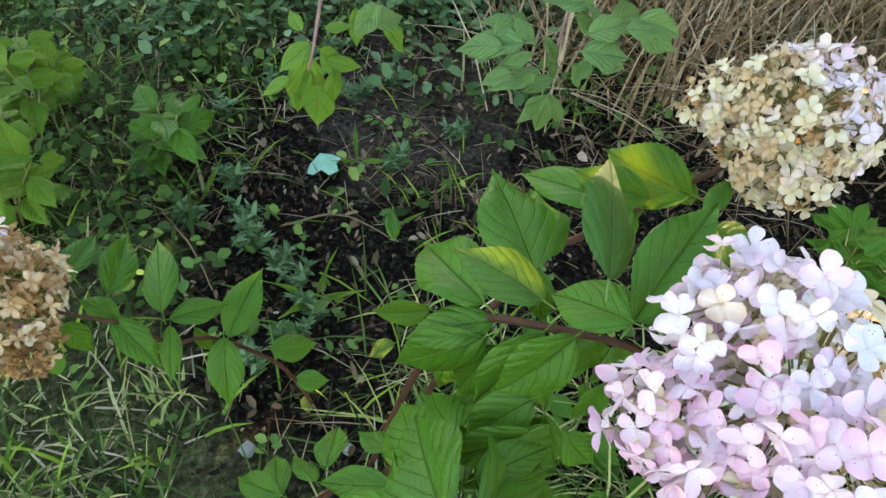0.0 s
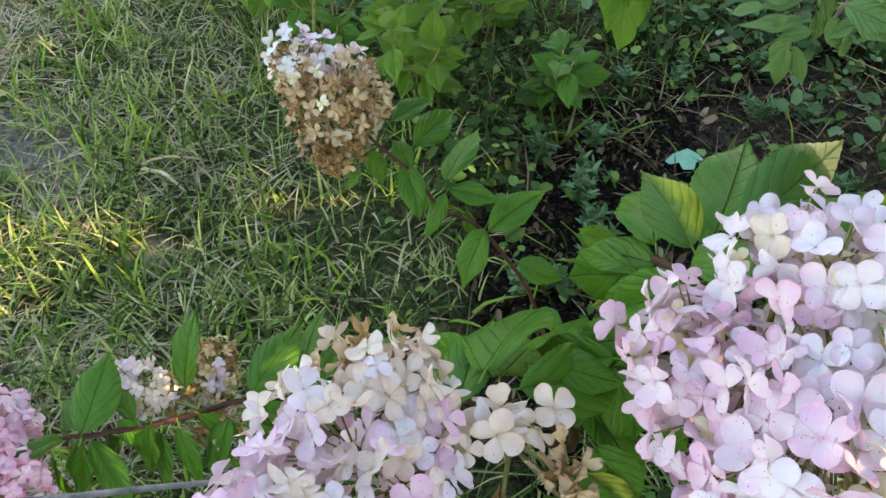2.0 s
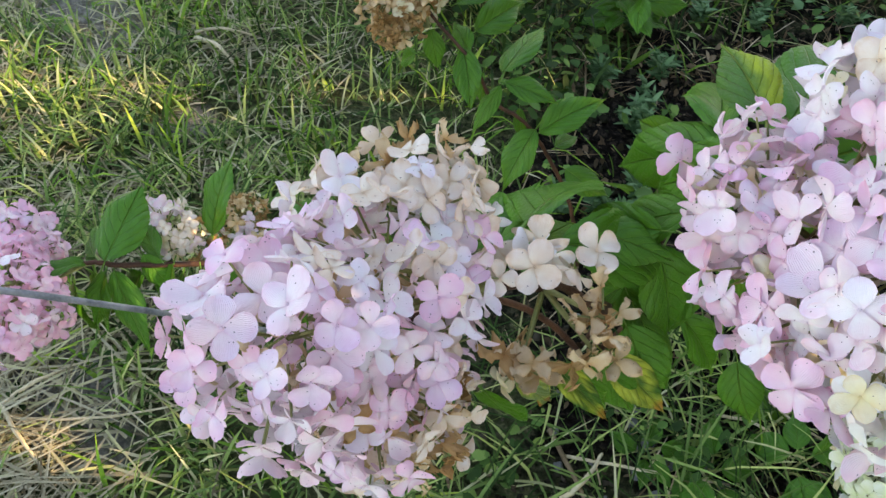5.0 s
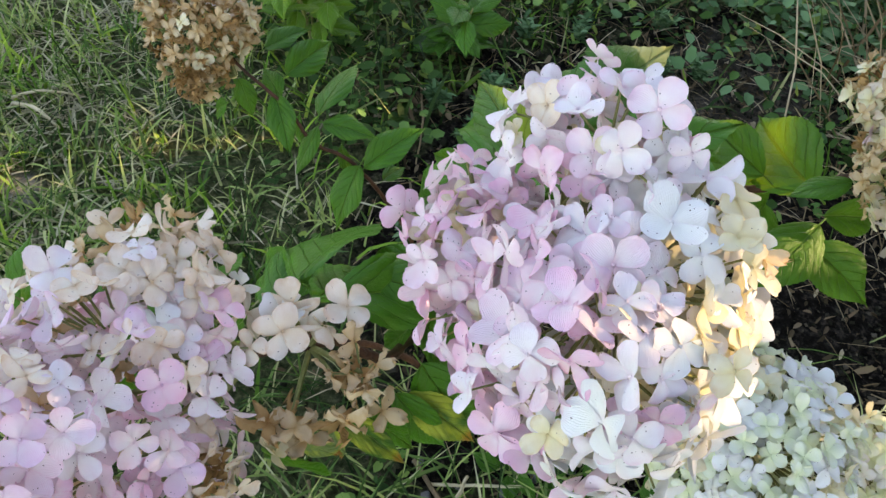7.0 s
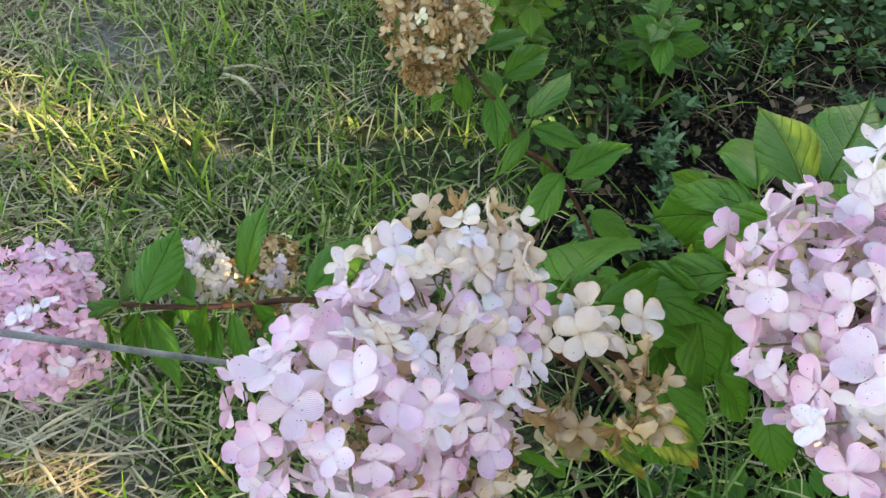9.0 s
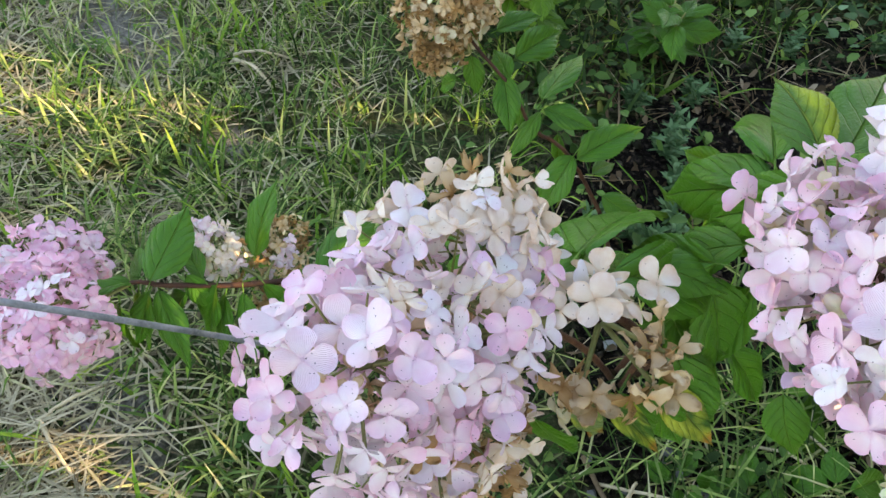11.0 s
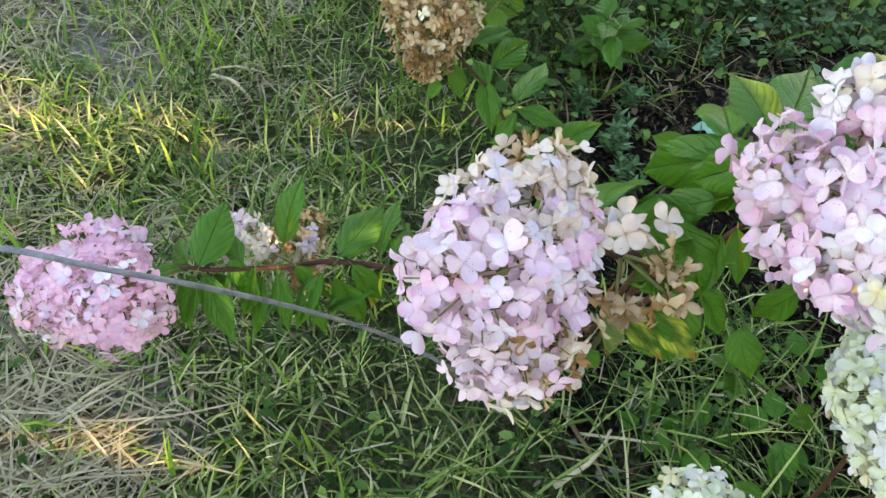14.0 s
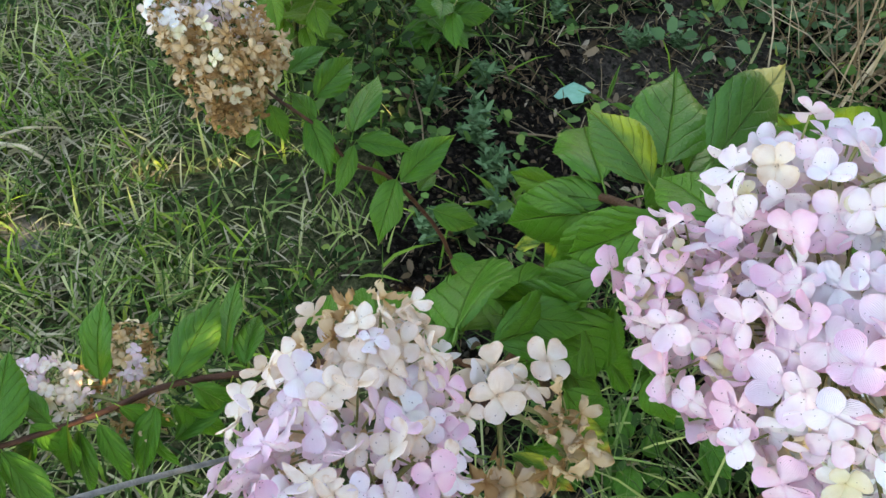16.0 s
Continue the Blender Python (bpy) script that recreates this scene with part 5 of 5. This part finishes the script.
def feathery(name, spots, mat, seed, height):
    """Feathery weeds: upright stalks carrying many narrow leaflets on both sides."""
    g = np.random.default_rng(seed)
    roots = []
    for x, y in spots:
        for i in range(4):
            w, r = g.uniform(0, 6.28), g.uniform(0.1, 0.6) * height
            for f in np.linspace(0.25, 1, 9):
                for s in range(3):
                    roots.append((x + r * f * math.cos(w), y + r * f * math.sin(w), f * height * 0.9))
    roots = np.array(roots)
    me = blades(name, roots[:, :2], (0.012, 0.028), (0.005, 0.010), (35, 90), mat, seed, 0.3)
    co = np.empty(len(me.vertices) * 3, np.float32)
    me.vertices.foreach_get("co", co)
    co = co.reshape(len(roots), 7, 3)
    co[:, :, 2] += roots[:, None, 2]
    me.vertices.foreach_set("co", co.ravel())
    return me


stuff("feathery_weeds", feathery("feathery_weeds", np.array([(-0.27, 0.97), (-0.24, 0.92), (-0.19, 0.89), (-0.15, 0.86), (-0.10, 0.80), (-0.13, 0.74), (-0.17, 0.69), (-0.31, 1.06), (-0.36, 0.95), (-0.02, 1.16), (-0.38, 1.25), (-0.30, 1.34), (-0.12, 1.36), (-0.5, 1.38), (-0.7, 1.45), (-0.2, 1.5), (-0.05, 1.42), (-0.42, 1.12), (0.10, 1.28)]), weed_blue, 53, 0.055),
      "grey-green feathery weeds on the bare soil", "weeds")
stuff("shade_grass", blades("shade_grass", spots_in(0.02, 0.8, 0.15, 0.85, 1500, 81, lambda x, y: clumpy(x, y, 6.0, 23.0)), (0.06, 0.20), (0.002, 0.005), (20, 80), grass_green, 82, 0.8),
      "long thin grass blades arching under the shrub", "grass")
stuff("bed_sprouts", rosettes("bed_sprouts", spots_in(-0.75, 0.35, 0.55, 1.5, 80, 75, lambda x, y: in_bed(x, y) * clumpy(x, y, 4.0, 13.0)), 7, (0.008, 0.022), weed_sprout, 76, 0.035),
      "small green seedlings scattered over the soil", "weeds")
stuff("bed_blades", blades("bed_blades", spots_in(-0.75, 0.4, 0.55, 1.6, 380, 77, lambda x, y: in_bed(x, y) * clumpy(x, y, 5.0, 19.0)), (0.05, 0.15), (0.0022, 0.005), (15, 80), grass_fresh, 78, 0.7),
      "single grass blades standing on the bare soil", "grass")


def grass_tuft(place, count, length, seed):
    """A young tuft of a few broad blades fanning out from one root."""
    t = tagged(new("grass_tuft"), "young tuft of broad bright green grass blades on the soil", "grass", group="grass tufts on the bed")
    rnd = random.Random(seed)
    x, y = place
    for i in range(count):
        w = 6.28 * i / count + rnd.uniform(-0.5, 0.5)
        r, h = length * rnd.uniform(0.35, 0.75), length * rnd.uniform(0.5, 0.8)
        part("blade", leaf_of(leaf_sapling_fresh, i % 5), t, leaf_pose((x, y, 0.0), (x + r * math.cos(w), y + r * math.sin(w), h), rnd.uniform(0.07, 0.10), rnd.uniform(-0.4, 0.4), (0, -0.4, 1)))


grass_tuft((-0.105, 0.835), 4, 0.13, 3)
grass_tuft((-0.09, 1.18), 3, 0.10, 8)
grass_tuft((0.01, 1.03), 3, 0.07, 11)
grass_tuft((-0.36, 1.02), 4, 0.10, 15)
stuff("lawn_weeds", rosettes("lawn_weeds", spots_in(-1.9, 0.9, -0.7, 1.0, 420, 47, lambda x, y: lawn_share(x, y) * clumpy(x, y, 2.5, 31.0)), 9, (0.010, 0.022), weed_green, 48, 0.035),
      "clover and small broad-leaved weeds in the lawn", "weeds")
stuff("shade_weeds", rosettes("shade_weeds", spots_in(0.05, 1.0, 0.2, 0.80, 70, 49, lambda x, y: 0.8), 9, (0.008, 0.022), weed_green, 50, 0.045),
      "dark broad-leaved weeds under the shrub", "weeds")


straw_pale = plain_material("straw_pale", (0.42, 0.34, 0.21), (0.74, 0.63, 0.43), 30, 0.8, 0.001)


def twig(points, r, label):
    t = tagged(new("twig"), label, "twig", group="twigs on the ground")
    part("stick", tube_mesh("stick", points, [r, r * 0.8, r * 0.5], straw_pale if "stalk" in label else twig_wood, 6, 0.0008, len(label)), t)


twig([(0.02, 0.30, 0.012), (0.10, 0.25, 0.02), (0.21, 0.23, 0.012)], 0.0028, "pale bare stick lying in the weeds")
twig([(0.10, 0.42, 0.012), (0.20, 0.39, 0.02), (0.28, 0.37, 0.012)], 0.004, "grey weathered stick on the soil")
twig([(-0.20, 0.98, 0.012), (-0.10, 1.02, 0.022), (0.0, 0.99, 0.012)], 0.0022, "thin brown twig on the soil")
twig([(-0.42, 0.98, 0.012), (-0.34, 0.90, 0.02), (-0.28, 0.82, 0.012)], 0.0026, "straw-coloured twig on the soil")
twig([(-0.34, -0.16, 0.012), (-0.27, -0.07, 0.02), (-0.22, 0.04, 0.012)], 0.0024, "pale straw stalk on the lawn")


twig([(-0.870, 0.392, 0.020), (-0.815, 0.410, 0.032), (-0.765, 0.418, 0.014)], 0.0042, "flat bleached straw stalk lying in the grass")
twig([(-0.880, 0.396, 0.022), (-0.855, 0.440, 0.030), (-0.820, 0.488, 0.014)], 0.0034, "flat bleached straw stalk lying in the grass")
twig([(-0.352, -0.153, 0.024), (-0.300, -0.151, 0.030), (-0.246, -0.145, 0.014)], 0.0034, "thick grey straw stalk lying on bare ground")
twig([(-0.352, -0.162, 0.022), (-0.356, -0.110, 0.030), (-0.358, -0.058, 0.014)], 0.0034, "thick grey straw stalk lying on bare ground")
twig([(0.175, 0.320, 0.012), (0.185, 0.390, 0.035), (0.170, 0.450, 0.020)], 0.0045, "pale dry stalk lying among weeds")
twig([(0.140, 0.410, 0.014), (0.215, 0.470, 0.030), (0.300, 0.560, 0.014)], 0.0026, "pale dry stalk lying among weeds")
twig([(0.220, 0.620, 0.014), (0.270, 0.650, 0.030), (0.330, 0.660, 0.014)], 0.0026, "pale dry stalk lying among weeds")
twig([(0.230, 0.700, 0.014), (0.290, 0.690, 0.035), (0.350, 0.720, 0.014)], 0.0024, "pale dry stalk lying among weeds")


def weed_plant(place, leaves, length, seed, mat, label, width=0.6):
    """A low broad-leaved weed: leaves on short stalks round one root."""
    w = tagged(new("weed_plant"), label, "weed", group="weeds under the shrub")
    rnd = random.Random(seed)
    x, y = place
    for i in range(leaves):
        a = 6.28 * i / leaves + rnd.uniform(-0.5, 0.5)
        r, h = length * rnd.uniform(0.15, 0.4), length * rnd.uniform(0.25, 0.9)
        base = Vector((x + r * math.cos(a), y + r * math.sin(a), h))
        tip = base + Vector((math.cos(a), math.sin(a), rnd.uniform(-0.3, 0.3))) * length * rnd.uniform(0.7, 1.1)
        part("leaf", leaf_of(mat, rnd.randrange(7)), w, leaf_pose(base, tip, width * rnd.uniform(0.85, 1.2), rnd.uniform(-0.4, 0.4), (0, -0.5, 1)))
        part("stalk", tube_mesh("stalk", [(x, y, -0.005), (x + r * 0.4 * math.cos(a), y + r * 0.4 * math.sin(a), h * 0.6), base], [0.0016, 0.0014, 0.0010], green_stem, 5), w)


weed_plant((0.225, 0.70), 5, 0.055, 3, leaf_bright, "broad-leaved bright green weed on dark soil", 0.8)
weed_plant((0.275, 0.55), 6, 0.060, 8, leaf_green, "dark green broad-leaved weed under the shrub")
weed_plant((0.335, 0.64), 5, 0.070, 14, leaf_green, "dark green broad-leaved weed under the shrub")
weed_plant((0.205, 0.50), 5, 0.050, 21, leaf_green, "dark green broad-leaved weed under the shrub")
weed_plant((0.390, 0.55), 5, 0.060, 27, leaf_green, "dark green broad-leaved weed under the shrub")
weed_plant((0.300, 0.80), 4, 0.050, 33, leaf_green, "dark green broad-leaved weed under the shrub")


def pebble_mesh(seed):
    bm = bmesh.new()
    bmesh.ops.create_icosphere(bm, subdivisions=2, radius=1)
    for v in bm.verts:
        v.co *= 1 + 0.30 * noise.noise(v.co * 1.3 + Vector((seed, 0, 0))) + 0.28 * noise.noise(v.co * 3.1 + Vector((0, seed, 0)))
        v.co.z *= 0.6
    me = bpy.data.meshes.new("pebble")
    bm.to_mesh(me)
    bm.free()
    me.materials.append(stone_grey)
    me.polygons.foreach_set("use_smooth", [True] * len(me.polygons))
    return me


PEBBLES = [pebble_mesh(s) for s in range(3)]
rnd_p = random.Random(91)
for i in range(26):
    px, py, s = rnd_p.gauss(0.22, 0.06), rnd_p.gauss(0.46, 0.045), rnd_p.uniform(0.004, 0.010)
    stone = tagged(new("pebble", PEBBLES[i % 3]), "small grey pebble in the weeds", "pebble", group="pebbles under the shrub")
    stone.matrix_basis = Matrix.Translation((px, py, hills(px, py) + s * 0.4)) @ Matrix.Rotation(i, 4, "Z") @ Matrix.Scale(s, 4)


for px, py, s in ((-0.152, 0.548, 0.013), (-0.006, 0.569, 0.010)):
    me = pebble_mesh(5)
    me.materials[0] = stone_pale
    stone = tagged(new("pebble", me), "pale rough pebble at the edge of the lawn", "pebble", group="pebbles under the shrub")
    stone.matrix_basis = Matrix.Translation((px, py, hills(px, py) + s * 0.45)) @ Matrix.Scale(s, 4)

# ---- added sun blocker of hedge leaves, out of view; gaps placed for low sun ----
def hedge():
    g = np.random.default_rng(61)
    side = Vector((-TO_SUN.y, TO_SUN.x, 0)).normalized()
    up = TO_SUN.cross(side).normalized()
    gaps = [((0.330, 0.300, 0.800), 0.020), ((0.345, 0.278, 0.790), 0.018), ((0.350, 0.262, 0.785), 0.004), ((0.318, 0.352, 0.790), 0.002), ((0.332, 0.332, 0.775), 0.004), ((0.200, 0.123, 0.630), -0.008), ((0.43, 0.66, 0.74), -0.004), ((0.345, 0.270, 0.385), 0.006),
            ((0.244, 0.650, 0.600), 0.004), ((0.255, 0.613, 0.600), -0.012), ((0.328, 0.590, 0.585), 0.0), ((0.374, 0.592, 0.573), 0.008), ((0.308, 0.600, 0.600), -0.012), ((0.130, 0.440, 0.668), -0.016),
            ((-1.055, 0.068, 0.03), 0.042), ((-0.994, 0.013, 0.03), 0.018), ((-0.892, 0.053, 0.03), 0.032), ((-0.850, 0.100, 0.03), 0.032), ((-0.797, 0.166, 0.03), 0.024),
            ((-0.713, 0.096, 0.03), 0.018), ((-0.71, 0.305, 0.04), 0.034), ((-0.60, 0.57, 0.03), 0.012),
            ((-0.93, 0.88, 0.27), 0.012), ((-0.68, 0.945, 0.28), 0.004), ((-0.72, 1.04, 0.24), 0.004), ((-1.03, 0.83, 0.31), 0.016), ((-0.47, 0.82, 0.30), -0.006), ((-0.36, -0.31, 0.02), 0.05), ((-0.298, -0.244, 0.03), 0.006), ((-0.286, -0.111, 0.03), 0.006), ((-0.20, -0.037, 0.03), 0.0), ((-0.12, -0.03, 0.03), 0.0),
            ((-0.232, 0.118, 0.312), 0.006), ((-0.212, -0.030, 0.335), 0.004), ((-0.09, 0.088, 0.375), -0.008)]
    gaps = [(Vector(p).dot(side), Vector(p).dot(up), r) for p, r in gaps]
    verts, faces = [], []
    for layer in range(4):
        for u in np.arange(-2.6, 2.6, 0.075):
            for v in np.arange(-0.62, 2.0, 0.075):
                uu, vv = u + g.uniform(-0.04, 0.04), v + g.uniform(-0.04, 0.04)
                if any((uu - a) ** 2 + (vv - b) ** 2 < (r + 0.035) ** 2 for a, b, r in gaps):
                    continue
                c = TO_SUN * (3.0 + 0.15 * layer + g.uniform(0, 0.1)) + side * uu + up * vv
                if c.z < 0.03:
                    continue
                n = (TO_SUN + Vector(g.normal(0, 0.45, 3))).normalized()
                a = n.orthogonal().normalized()
                a = Matrix.Rotation(g.uniform(0, 6.28), 3, n) @ a
                b = n.cross(a)
                k = len(verts)
                s = g.uniform(0.05, 0.07)
                verts += [c - a * s * 1.3, c - b * s * 0.8 + n * 0.01, c + a * s * 1.3, c + b * s * 0.8 + n * 0.01]
                faces.append((k, k + 1, k + 2, k + 3))
    return stuff("hedge", sheet("hedge", [tuple(v) for v in verts], faces, hedge_green), "added unseen screen of hedge leaves with gaps placed for sun patches", "hedge")


hedge()
